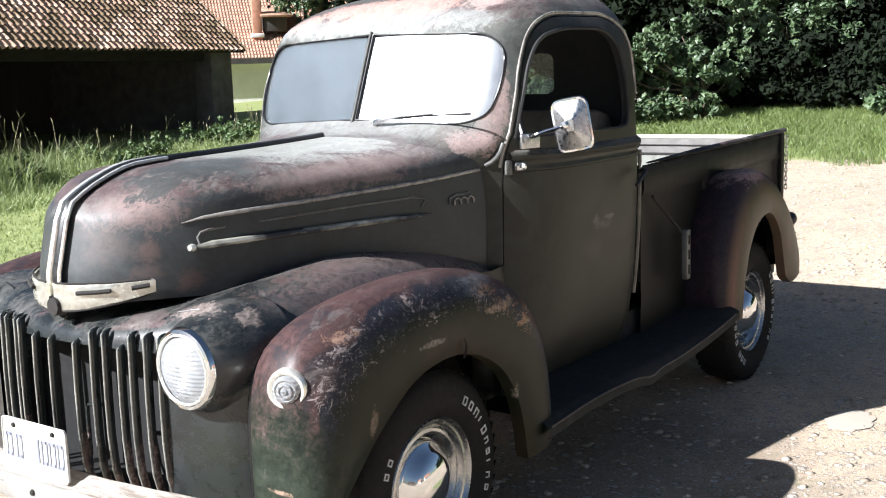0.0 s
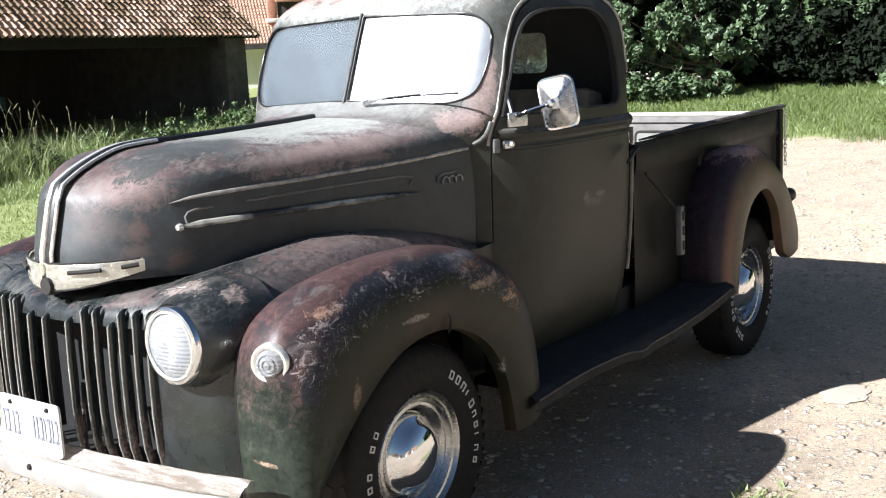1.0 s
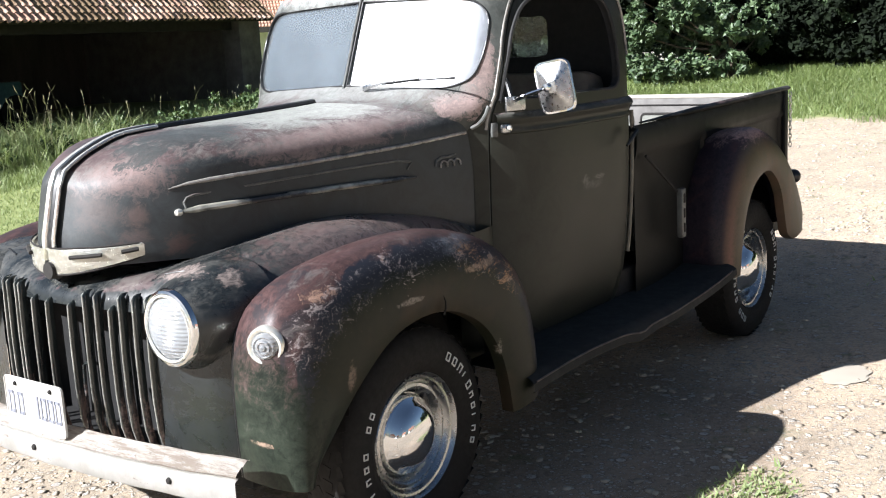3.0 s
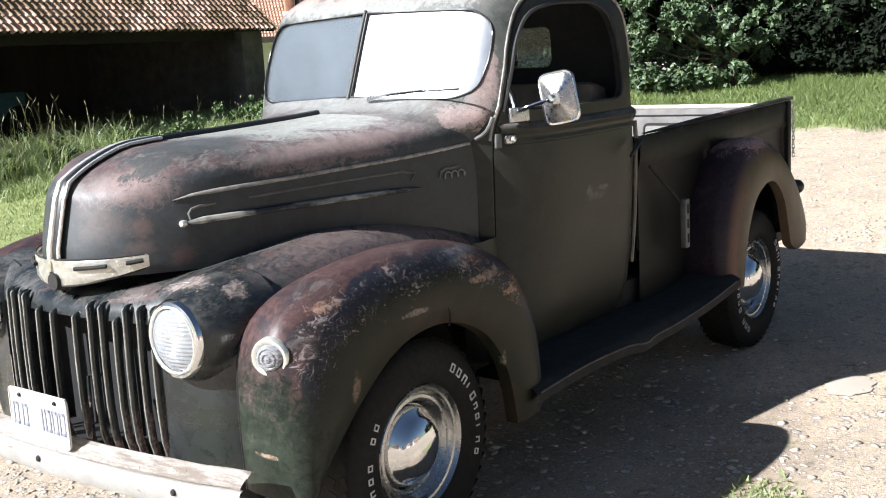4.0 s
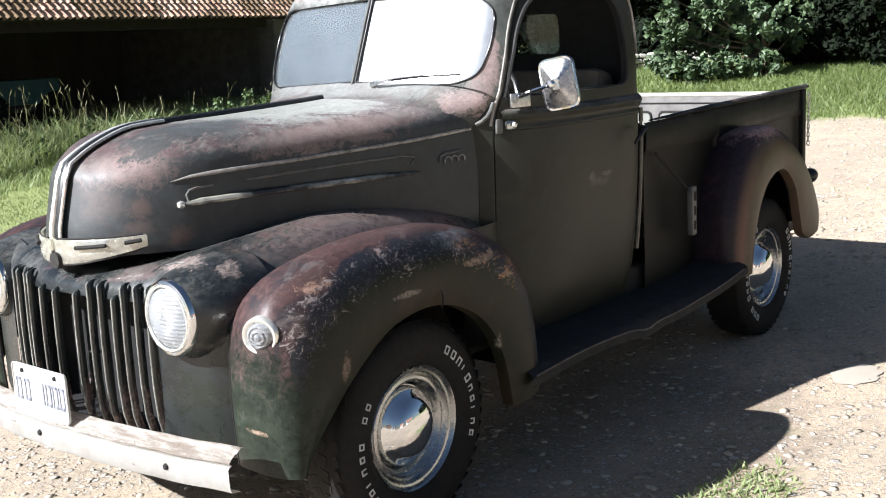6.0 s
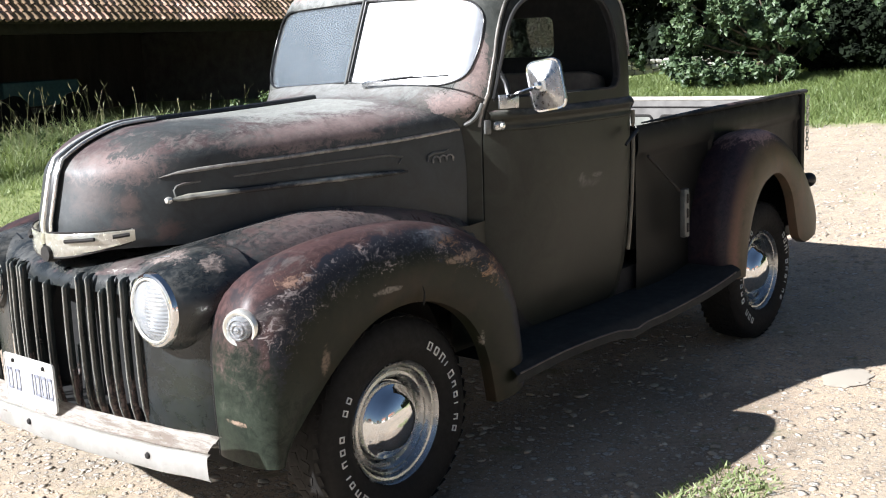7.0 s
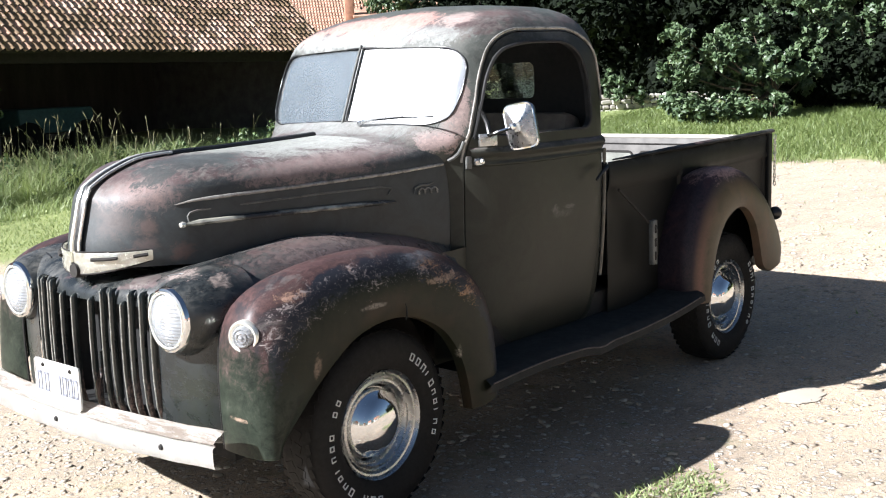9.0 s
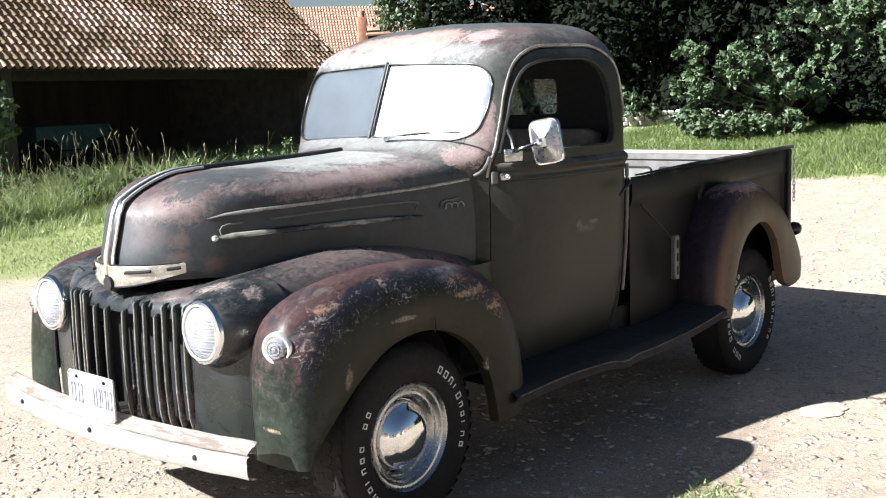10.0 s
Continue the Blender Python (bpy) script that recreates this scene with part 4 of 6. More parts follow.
def panel_path(y):
    xf, zt = -0.745 + 0.27 * y * y + 0.7 * max(0.0, abs(y) - 0.62), curve(PANEL_T, abs(y))
    drop = 0.06 if abs(y) < 0.5 else 0.06 + 0.1 * (abs(y) - 0.5)
    pts = [(xf + 0.03, 0.425), (xf + 0.008, 0.44), (xf, 0.48), (xf, 0.55), (xf, 0.65), (xf, 0.75), (xf + 0.002, 0.84), (xf + 0.006, 0.90)]
    ze = zt - drop
    for a in (15, 30, 45, 60, 75, 90):
        a = radians(a)
        pts.append((xf + 0.006 + 0.10 * (1 - math.cos(a)), 0.90 + (ze - 0.90) * math.sin(a)))
    for x in (-0.52, -0.40, -0.25, -0.1, 0.05, 0.2, 0.35, 0.5, 0.60, 0.68):
        t = min(1, (x + 0.62) / 0.5)
        z = ze + drop * t - (0.0 if x < 0 else 0.16 * x * x + 0.06 * x)
        pts.append((x, z))
    return pts


ys = [-0.70, -0.67, -0.65, -0.62, -0.59, -0.56, -0.53, -0.50, -0.47, -0.445, -0.42, -0.40, -0.36, -0.3, -0.24, -0.16, -0.08, 0.0]
ys = ys + [-y for y in ys[-2::-1]]
bm = grid([[(x, y, z) for x, z in panel_path(y)] for y in ys])
hole = [f for f in bm.faces if abs(f.calc_center_median().y) < 0.40 and 0.46 < f.calc_center_median().z < 0.905 and f.calc_center_median().x < -0.6]
bmesh.ops.delete(bm, geom=hole, context="FACES")
tp("front_panel", bm, PAINT_FRONT, label="dark front panel round the grille and headlights")
# added sheets whose black colour stands in for the shade behind the bars
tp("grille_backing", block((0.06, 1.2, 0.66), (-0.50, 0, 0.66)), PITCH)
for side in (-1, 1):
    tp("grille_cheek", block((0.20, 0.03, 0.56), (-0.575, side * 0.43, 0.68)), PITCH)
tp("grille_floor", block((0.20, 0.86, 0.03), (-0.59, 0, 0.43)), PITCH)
for side in (-1, 1):
    tp("catwalk_seam", tube([(panel_path(y)[12][0] - 0.0005, side * y, panel_path(y)[12][1] + 0.0005) for y in (0.40, 0.44, 0.47, 0.50, 0.53, 0.56, 0.59, 0.62, 0.65, 0.67, 0.69)], 0.003, 6), BLACK)
    # a black plug stands in for the shade inside the bumper iron's opening
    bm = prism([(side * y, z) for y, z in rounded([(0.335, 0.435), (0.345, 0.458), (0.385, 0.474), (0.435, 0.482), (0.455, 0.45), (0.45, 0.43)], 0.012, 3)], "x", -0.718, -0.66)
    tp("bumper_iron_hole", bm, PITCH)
bar_y = [0.318, 0.283, 0.224, 0.199, 0.117, 0.033, -0.084, -0.159, -0.21, -0.267, -0.31, -0.363, -0.411]
for i, y in enumerate(bar_y):
    xf = -0.750 + 0.27 * y * y
    head = i not in (4, 5, 6, 9)
    top = 0.955 if head else 0.915
    rows = []
    for z, d, w in ((top + 0.002, 0.018, 0.002), (top - 0.002, 0.008, 0.005), (top - 0.010, 0.001, 0.0068), (0.90, 0.0, 0.0072), (0.84, -0.002, 0.0074), (0.76, -0.004, 0.0074), (0.64, -0.004, 0.007), (0.54, 0.002, 0.0068), (0.48, 0.016, 0.007), (0.45, 0.035, 0.005)):
        ring = [(-1.0, 0.012), (-1.0, 0.004), (-0.86, -0.001), (-0.6, -0.006), (-0.25, -0.0085), (0.0, -0.009), (0.25, -0.0085), (0.6, -0.006), (0.86, -0.001), (1.0, 0.004), (1.0, 0.012)]
        rows.append([(xf + d + q, y + u * w, z) for u, q in ring])
    bar = tp("grille_bar", grid(rows), GRILLE)
    line = [(z, d) for z, d in ((top - 0.004, 0.004), (top - 0.012, -0.002), (0.90, -0.002), (0.84, -0.004), (0.76, -0.006), (0.64, -0.006), (0.54, 0.0), (0.48, 0.014)) if z <= top]
    # a pale tube down the bar stands in for its thin highlight
    tp("bar_bead", tube([(xf + d - 0.007, y + 0.0005, z) for z, d in line], [0.001] + [0.0034] * (len(line) - 2) + [0.002], 8, up=(0, 1, 0)), BAR_GLINT, bar, "pale ridge line painted for the bar's highlight")
for a, b in (((-0.70, -0.055, 0.70), (-0.70, -0.12, 0.71)), ((-0.71, -0.06, 0.70), (-0.72, -0.07, 0.62)), ((-0.72, -0.07, 0.62), (-0.76, -0.13, 0.50)), ((-0.80, 0.02, 0.52), (-0.76, -0.14, 0.51))):
    tp("plate_bracket", rod(a, b, 0.006, n=8), GRILLE)


def headlight(y):
    pod = tp("headlight", lathe([(0.0, 0.112), (-0.012, 0.118), (0.03, 0.135), (0.09, 0.152), (0.17, 0.165), (0.26, 0.16)], (-0.695, y, 0.874), "x", 40), PAINT_FRONT)
    tp("bezel", lathe([(0.0, 0.097), (-0.016, 0.100), (-0.023, 0.105), (-0.020, 0.112), (-0.008, 0.117), (0.006, 0.117)], (-0.702, y, 0.874), "x", 40), CHROME, pod, "chrome bezel")
    tp("bezel_ring", lathe([(-0.020, 0.093), (-0.026, 0.095), (-0.026, 0.098), (-0.020, 0.101)], (-0.702, y, 0.874), "x", 40), OLD_CHROME, pod)
    tp("lens", lathe([(-0.040, 0.001), (-0.039, 0.03), (-0.035, 0.058), (-0.027, 0.080), (-0.012, 0.098)], (-0.702, y, 0.874), "x", 32), LENS, pod, "fluted glass lens")
    tp("reflector", lathe([(0.03, 0.001), (0.025, 0.04), (0.012, 0.07), (-0.008, 0.097)], (-0.702, y, 0.874), "x", 32), CHROME, pod)


headlight(-0.52)
headlight(0.52)


def marker_lamp(y):
    at = (-0.620, y, 0.838)
    out = Matrix.Rotation(radians(24 if y < 0 else -24), 3, "Z")

    def turned(profile, n):
        bm = lathe(profile, at, "x", n)
        bmesh.ops.rotate(bm, cent=at, matrix=out, verts=bm.verts[:])
        return bm

    lamp = tp("marker_lamp", turned([(0.05, 0.057), (-0.002, 0.057), (-0.014, 0.055), (-0.020, 0.050), (-0.019, 0.045), (-0.014, 0.040)], 32), OLD_CHROME)
    tp("lamp_lens", turned([(-0.036, 0.001), (-0.035, 0.007), (-0.030, 0.010), (-0.029, 0.013), (-0.033, 0.016), (-0.032, 0.020), (-0.026, 0.023), (-0.025, 0.026), (-0.028, 0.029), (-0.025, 0.034), (-0.014, 0.040)], 28), LENS, lamp, "ringed glass lens")
    tp("lamp_reflector", turned([(0.012, 0.001), (0.006, 0.02), (-0.012, 0.04)], 24), OLD_CHROME, lamp)


marker_lamp(-0.815)
marker_lamp(0.815)

# bumper
bumper_ys = [k / 20 * 0.83 for k in range(-20, 21)]


def bumper_strip(profile, thick=-0.008):
    rows = []
    for y in bumper_ys:
        x = -0.875 + 0.085 * (abs(y) / 0.83) ** 2 + 0.0015 * math.sin(y * 23)
        rows.append([(x + d, y, z + 0.001 * math.sin(y * 31)) for d, z in profile])
    bm = grid(rows)
    bmesh.ops.solidify(bm, geom=bm.faces[:], thickness=thick)
    return bm


bumper = tp("bumper", bumper_strip([(0.035, 0.42), (0.005, 0.425), (0.0, 0.435), (-0.002, 0.46), (-0.002, 0.494), (0.002, 0.500), (0.012, 0.503)]), WHITE, label="chipped white-painted front bumper")
tp("flange", bumper_strip([(0.014, 0.505), (0.003, 0.508), (0.003, 0.513), (0.014, 0.524), (0.028, 0.534), (0.031, 0.531), (0.036, 0.536), (0.05, 0.545), (0.06, 0.541)]), FLANGE, bumper, "upper flange worn to brown steel")
for y in (-0.60, 0.0, 0.60):
    tp("bolt", lathe([(-0.008, 0.001), (-0.006, 0.008), (0.0, 0.011)], (-0.878 + 0.085 * (abs(y) / 0.83) ** 2, y, 0.47), "x", 12), UNDER, bumper)
    
ring = rounded([(-0.175, 0.525), (-0.175, 0.685), (0.135, 0.685), (0.135, 0.525)], 0.018, 4)
plate = tp("number_plate", prism(ring, "x", -0.871, -0.865), WHITE, label="white number plate above the bumper")
tp("plate_edge", tube([(-0.872, *p) for p in ring + ring[:1]], 0.0025, 6, up=(1, 0, 0)), WHITE, plate)
for y in (0.104, 0.054, -0.040, -0.070, -0.108, -0.146):
    thin = y == -0.040
    bm = bmesh.new()
    for cy, cz, hw, hh in [(0, 0, 0.004, 0.036)] if thin else [(-0.012, 0, 0.0034, 0.036), (0.012, 0, 0.0034, 0.036), (0, 0.032, 0.012, 0.005), (0, -0.032, 0.012, 0.005)]:
        block((0.003, 2 * hw, 2 * hh), (-0.872, y + cy, 0.602 + cz), bm=bm)
    tp("dark_bar", bm, INK, plate)
for y in (-0.115, 0.075):
    tp("plate_bolt", lathe([(-0.006, 0.001), (-0.005, 0.006), (0.0, 0.008)], (-0.872, y, 0.665), "x", 10), UNDER, plate)

# running boards
rows = []
for x in np.linspace(0.50, 2.34, 24):
    dent = 0.007 * math.sin(x * 5.2) + 0.012 * math.exp(-((x - 1.32) / 0.07) ** 2)
    rise = 0.05 * max(0.0, (x - 1.9) / 0.44) ** 2
    rows.append([(x, -0.64, 0.455 + rise), (x, -0.90, 0.45 + rise), (x, -0.935 - dent * 0.5, 0.44 + rise), (x, -0.955 - dent, 0.425 + rise - dent), (x, -0.958 - dent, 0.395 + rise - dent), (x, -0.945 - dent, 0.39 + rise - dent)])
both("running_board", grid(rows), BOARD, "dented dark running board")
lip = []
for x in np.linspace(0.52, 2.30, 40):
    dent = 0.007 * math.sin(x * 5.2) + 0.012 * math.exp(-((x - 1.32) / 0.07) ** 2)
    rise = 0.05 * max(0.0, (x - 1.9) / 0.44) ** 2
    lip.append((x, -0.953 - dent, 0.428 + rise - dent))
both("board_lip", tube(lip, 0.0035, 6), LIP, "pale brown lip of the running board")
# hidden panel behind the fender, added to keep sun off the running board
both("cowl_side", grid([[(0.56, -0.60, z), (0.66, -0.63, z), (0.778, -cab_side(0.778, z) - 0.001, z)] for z in (0.43, 0.55, 0.7, 0.82, 0.93)]), PAINT_DOOR)

# bed
bed_z = 1.235


def bed_side():
    rows = []
    for x in (1.79, 1.83, 2.50, 2.512, 2.535, 2.547, 3.56, 3.575, 3.60, 3.61):
        up = 0.035 * (x - 1.83) / 1.78
        out = 0.014 if x in (2.512, 2.535, 3.575, 3.60) else 0.0
        rows.append([(x, -0.69, 0.44), (x, -0.695, 0.60), (x, -0.695 - out, 0.61), (x, -0.695 - out, 0.9), (x, -0.695 - out, 1.07 + up), (x, -0.705 - out, 1.09 + up), (x, -0.712, 1.12 + up), (x, -0.714, 1.205 + up), (x, -0.70, 1.225 + up)])
    return grid(rows)


both("bed_side", bed_side(), PAINT_DARK, "dark bed side with a pressed rib")
both("bed_lining", block((1.77, 0.012, 0.52), (2.71, -0.672, 0.95)), PALE)
both("bed_rail", tube([(1.82, -0.715, bed_z), (2.4, -0.715, bed_z + 0.012), (3.0, -0.715, bed_z + 0.024), (3.66, -0.715, bed_z + 0.038)], [0.004, 0.013, 0.013, 0.013], 10, flat=1.8), PAINT_DARK)
tp("bed_floor", block((1.76, 1.33, 0.03), (2.72, 0, 0.70)), PALE)
tp("bed_front", block((0.02, 1.33, 0.58), (1.835, 0, 0.93), 0.004), PAINT_DARK)
gate = tp("tailgate", block((0.03, 1.36, 0.52), (3.605, 0, 0.97), 0.006), GATE, label="pale primed tailgate with pressed panels")
for y in (-0.44, 0.0, 0.44):
    ring = rounded([(y - 0.19, 0.80), (y - 0.19, 1.13), (y + 0.19, 1.13), (y + 0.19, 0.80)], 0.03, 4)
    # paler panels and near-black rims put the pressing's sunlight and shade into colour
    tp("pressed_panel", prism(ring, "x", 3.583, 3.592), GATE_PANEL, gate)
    tp("pressed_frame", tube([(3.586, *p) for p in ring + ring[:1]], 0.009, 6, up=(1, 0, 0)), UNDER, gate)
tp("gate_roll", tube([(3.60, -0.69, 1.235), (3.60, 0.69, 1.235)], 0.016, 10), GATE_LIP, gate, "cream top edge")
tp("gate_crease", tube([(3.588, -0.67, 1.185), (3.588, 0.67, 1.185)], 0.005, 6), UNDER, gate)
both("rear_post", block((0.05, 0.05, 0.62), (3.62, -0.705, 0.95), 0.006), PAINT_DARK)
for side in (-1, 1):
    for k in range(13):
        z = 1.23 - 0.024 * k
        ring = [(3.690 + (0.008 * math.cos(a) if k % 2 else 0), side * 0.725 + (0 if k % 2 else 0.008 * math.cos(a)), z + 0.017 * math.sin(a)) for a in np.linspace(0, 2 * math.pi, 9)]
        tp("chain_link", tube(ring, 0.0035, 5, up=(0.3, 0.2, 0.9)), OLD_CHROME)
bm = block((0.045, 0.03, 0.235), (2.088, -0.785, 0.785), 0.006)
bracket = tp("stake_bracket", bm, PAINT_BEAD, label="slotted steel bracket")
for z in (0.715, 0.785, 0.855):
    tp("slot", block((0.016, 0.01, 0.045), (2.088, -0.799, z), 0.003), UNDER, bracket)
# an added dark rod stands in for a diagonal shadow line on the bed side
tp("bracket_stay", rod((2.08, -0.775, 0.88), (1.86, -0.72, 1.08), 0.007), UNDER)

# wheels


def wheel(x, y, out):
    """out: -1 for the driver's side, +1 for the passenger's."""
    o = out

    def turned(profile, n=64):
        return lathe([(o * d, r) for d, r in profile], (x, y, 0.365), "y", n)

    rim = tp("wheel", turned([(-0.10, 0.19), (0.06, 0.195), (0.088, 0.205), (0.094, 0.212), (0.086, 0.217), (0.076, 0.212), (0.074, 0.206), (0.080, 0.200), (0.078, 0.192), (0.060, 0.186), (0.056, 0.180), (0.064, 0.174), (0.066, 0.164), (0.058, 0.154), (0.040, 0.148), (0.03, 0.14), (0.03, 0.02)]), RIM, label="dull steel wheel with stepped rings")
    tp("tyre", turned([(0.080, 0.205), (0.092, 0.218), (0.106, 0.245), (0.113, 0.275), (0.112, 0.305), (0.106, 0.33), (0.095, 0.348), (0.08, 0.362), (0.05, 0.370), (0.0, 0.372), (-0.05, 0.370), (-0.08, 0.362), (-0.11, 0.33), (-0.113, 0.275), (-0.09, 0.21)]), RUBBER, rim, "black tyre with white sidewall letters")
    tp("hub_cap", turned([(0.035, 0.136), (0.052, 0.134), (0.060, 0.127), (0.064, 0.118), (0.085, 0.105), (0.104, 0.08), (0.114, 0.05), (0.118, 0.02), (0.1185, 0.001)]), CHROME, rim, "domed chrome hub cap")
    # tread lugs
    bm = bmesh.new()
    for k in range(48):
        a = 2 * math.pi * k / 48
        for d, turn in ((-0.07, 0.3), (-0.025, -0.3), (0.025, 0.3), (0.07, -0.3)):
            m = Matrix.Translation((x, y, 0.365)) @ Matrix.Rotation(a + 0.05 * (d > 0), 4, "Y") @ Matrix.Translation((0, d, 0.371 if abs(d) < 0.05 else 0.3645)) @ Matrix.Rotation(turn, 4, "Z")
            bmesh.ops.create_cube(bm, size=1, matrix=m @ Matrix.Diagonal((0.034, 0.038, 0.0025, 1)))
    tp("tread", bm, RUBBER, rim)
    # raised white marks as plain bars and open boxes
    turn_by = 0 if x < 1 else 22
    for start, step, count, gaps in ((34, 8.4, 10, ()), (190, 8.6, 14, (3, 11))):
        for k in range(count):
            if k in gaps:
                continue
            a = radians(start + turn_by + k * step)
            m = Matrix.Translation((x, y + o * 0.1125, 0.365)) @ Matrix.Rotation(a, 4, "Y") @ Matrix.Translation((0, 0, 0.283))
            w, h = (0.0095, 0.0145) if k in (0, 1, 2, 4) else (0.0085, 0.0105)
            bm = bmesh.new()
            strokes = [(-w, 0, 0.0022, h)] if k % 4 == 3 else [(-w, 0, 0.0021, h), (w, 0, 0.0021, h), (0, h - 0.002, w, 0.0021)]
            if k % 3 != 2 and k % 4 != 3:
                strokes.append((0, 0.002 - h, w, 0.0021))
            for cx, cz, hw, hh in strokes:
                bmesh.ops.create_cube(bm, size=1, matrix=m @ Matrix.Translation((cx, 0, cz)) @ Matrix.Diagonal((2 * hw, 0.006, 2 * hh, 1)))
            tp("letter_bar", bm, LETTER, rim)


for x in (0.0, 2.86):
    wheel(x, -0.73, -1)
    wheel(x, 0.73, 1)
tp("underbody", block((3.85, 0.9, 0.22), (1.575, 0, 0.50), 0.02), UNDER)
# unseen block added under the cab against sun leaking onto the board
tp("sill_pan", block((1.66, 1.32, 0.14), (1.49, 0, 0.50), 0.02), UNDER)
tp("front_axle", rod((0, -0.68, 0.36), (0, 0.68, 0.36), 0.04), UNDER)
tp("rear_axle", rod((2.896, -0.68, 0.36), (2.896, 0.68, 0.36), 0.05), UNDER)
for x in (0.0, 2.88):
    both("wheel_well", grid([[(x + r * math.cos(a), y, 0.42 + r * math.sin(a)) for a in np.linspace(0, math.pi, 17)] for y, r in ((-0.67, 0.44), (-0.40, 0.44), (-0.40, 0.01))]), UNDER)

# mirror
mx, my, mz = 0.865, -0.865, 1.455
facing = Matrix.Rotation(radians(18), 4, "Z") @ Matrix.Rotation(radians(-9), 4, "X")
ring = rounded([(-0.064, -0.094), (-0.064, 0.094), (0.064, 0.094), (0.064, -0.094)], 0.034, 4)
rows = []
for s, d in ((1.0, 0.03), (1.0, 0.0), (0.93, -0.014), (0.88, -0.016), (0.24, -0.050), (0.22, -0.054), (0.02, -0.055)):
    rows.append([Matrix.Translation((mx, my, mz)) @ facing @ Vector((d, p[0] * s, p[1] * s)) for p in ring])
mirror = tp("door_mirror", grid(rows, wrap=True), DULL_METAL, label="chrome door mirror on an arm", sharp=14)
tp("mirror_rim", tube([Matrix.Translation((mx, my, mz)) @ facing @ Vector((-0.004, p[0] * 0.99, p[1] * 0.99)) for p in ring + ring[:1]], 0.007, 6, up=(1, 0, 0)), CHROME, mirror)
tp("mirror_boss", lathe([(-0.075, 0.001), (-0.072, 0.014), (-0.05, 0.018), (-0.03, 0.02)], (mx, my, mz), "x", 16), CHROME, mirror)
tp("mirror_arm", tube([(0.85, -0.66, 1.40), (0.835, -0.78, 1.435), (0.83, -0.86, 1.455)], [0.010, 0.008, 0.007], 8), CHROME)
tp("mirror_foot", block((0.10, 0.012, 0.055), (0.86, -cab_side(0.86, 1.40) - 0.006, 1.395), 0.004, turn=Matrix.Rotation(radians(-14), 4, "Z")), DULL_METAL)
hinge = tp("door_hinge", block((0.030, 0.014, 0.056), (0.787, -cab_side(0.787, 1.30) - 0.008, 1.30), 0.005, turn=Matrix.Rotation(radians(-20), 4, "Z")), PAINT_BEAD)
tp("hinge_strap", block((0.050, 0.012, 0.034), (0.822, -cab_side(0.822, 1.30) - 0.012, 1.303), 0.010, turn=Matrix.Rotation(radians(-12), 4, "Z")), DULL_METAL, hinge)
tp("hinge_bolt", lathe([(-0.012, 0.001), (-0.010, 0.009), (0.0, 0.012)], (0.826, -cab_side(0.826, 1.30) - 0.020, 1.303), "y", 14), OLD_CHROME, hinge)
tp("door_handle", tube([(1.66, -0.76, 1.22), (1.655, -0.785, 1.215), (1.60, -0.79, 1.19), (1.56, -0.785, 1.16)], [0.011, 0.011, 0.009, 0.006], 8), BLACK)
# wiper
wiper = tp("wiper_arm", tube([(0.632, -0.125, 1.470), (0.612, -0.15, 1.480), (0.606, -0.18, 1.488), (0.606, -0.27, 1.503), (0.612, -0.42, 1.512)], [0.007, 0.012, 0.009, 0.005, 0.004], 8), DULL_METAL)
tp("wiper_blade", tube([(0.618, -0.23, 1.492), (0.622, -0.39, 1.503), (0.640, -0.57, 1.507)], 0.0045, 6), LINING_EDGE)

# cabin
seat = tp("bench_seat", block((0.50, 1.22, 0.14), (1.30, 0, 0.98), 0.04), SEAT, label="brown cloth bench seat")
tp("seat_back", block((0.16, 1.22, 0.52), (1.60, 0, 1.22), 0.05, turn=Matrix.Rotation(radians(12), 4, "Y")), SEAT, seat)
tp("dashboard", block((0.16, 1.16, 0.20), (0.86, 0, 1.32), 0.05), CABIN)
ring = [(1.06 + 0.09 * math.cos(a) * 0.6, -0.33 + 0.2 * math.sin(a), 1.36 + 0.19 * math.cos(a)) for a in np.linspace(0, 2 * math.pi, 25)]
tp("steering_wheel", tube(ring, 0.012, 8, up=(1, 0, 0.5)), BLACK)
tp("cabin_floor", block((1.05, 1.2, 0.03), (1.2, 0, 0.56)), CABIN)
pane = tp("rear_pane", block((0.004, 0.58, 0.22), (1.785, 0, 1.64)), REAR_GLASS)
pane.visible_shadow = False
# lettering plate and tail lamp
both("side_emblem", tube([hood_point(x, w) + Vector((0, -0.004, 0)) for x, w in [(0.535, 1.29), (0.54, 1.235), (0.57, 1.21), (0.605, 1.215), (0.64, 1.20)]], [0.003, 0.005, 0.005, 0.004, 0.002], 6), PAINT_BEAD, "small raised metal emblem on the hood side")
both("side_emblem", tube([hood_point(0.552 + 0.115 * t + 0.009 * math.cos(t * 22), 1.278 + 0.030 * math.sin(t * 22)) + Vector((0, -0.004, 0)) for t in np.linspace(0, 1, 40)], 0.0032, 6), PALE_EDGE, "small raised metal emblem on the hood side")
# a crack above the wheel arch and a bare rub at its rear edge
tp("fender_crack", tube([(0.050, -0.921, 0.780), (0.047, -0.931, 0.80), (0.044, -0.935, 0.825), (0.041, -0.930, 0.845)], [0.004, 0.004, 0.003, 0.001], 6, up=(1, 0, 0)), PITCH)
both("tail_lamp", lathe([(-0.03, 0.012), (-0.012, 0.036), (0.01, 0.042), (0.026, 0.040), (0.036, 0.028), (0.04, 0.001)], (3.525, -0.80, 0.772), "x", 20), BLACK)
both("lamp_bracket", rod((3.40, -0.78, 0.74), (3.51, -0.80, 0.770), 0.010), UNDER)

# ---- barn ----


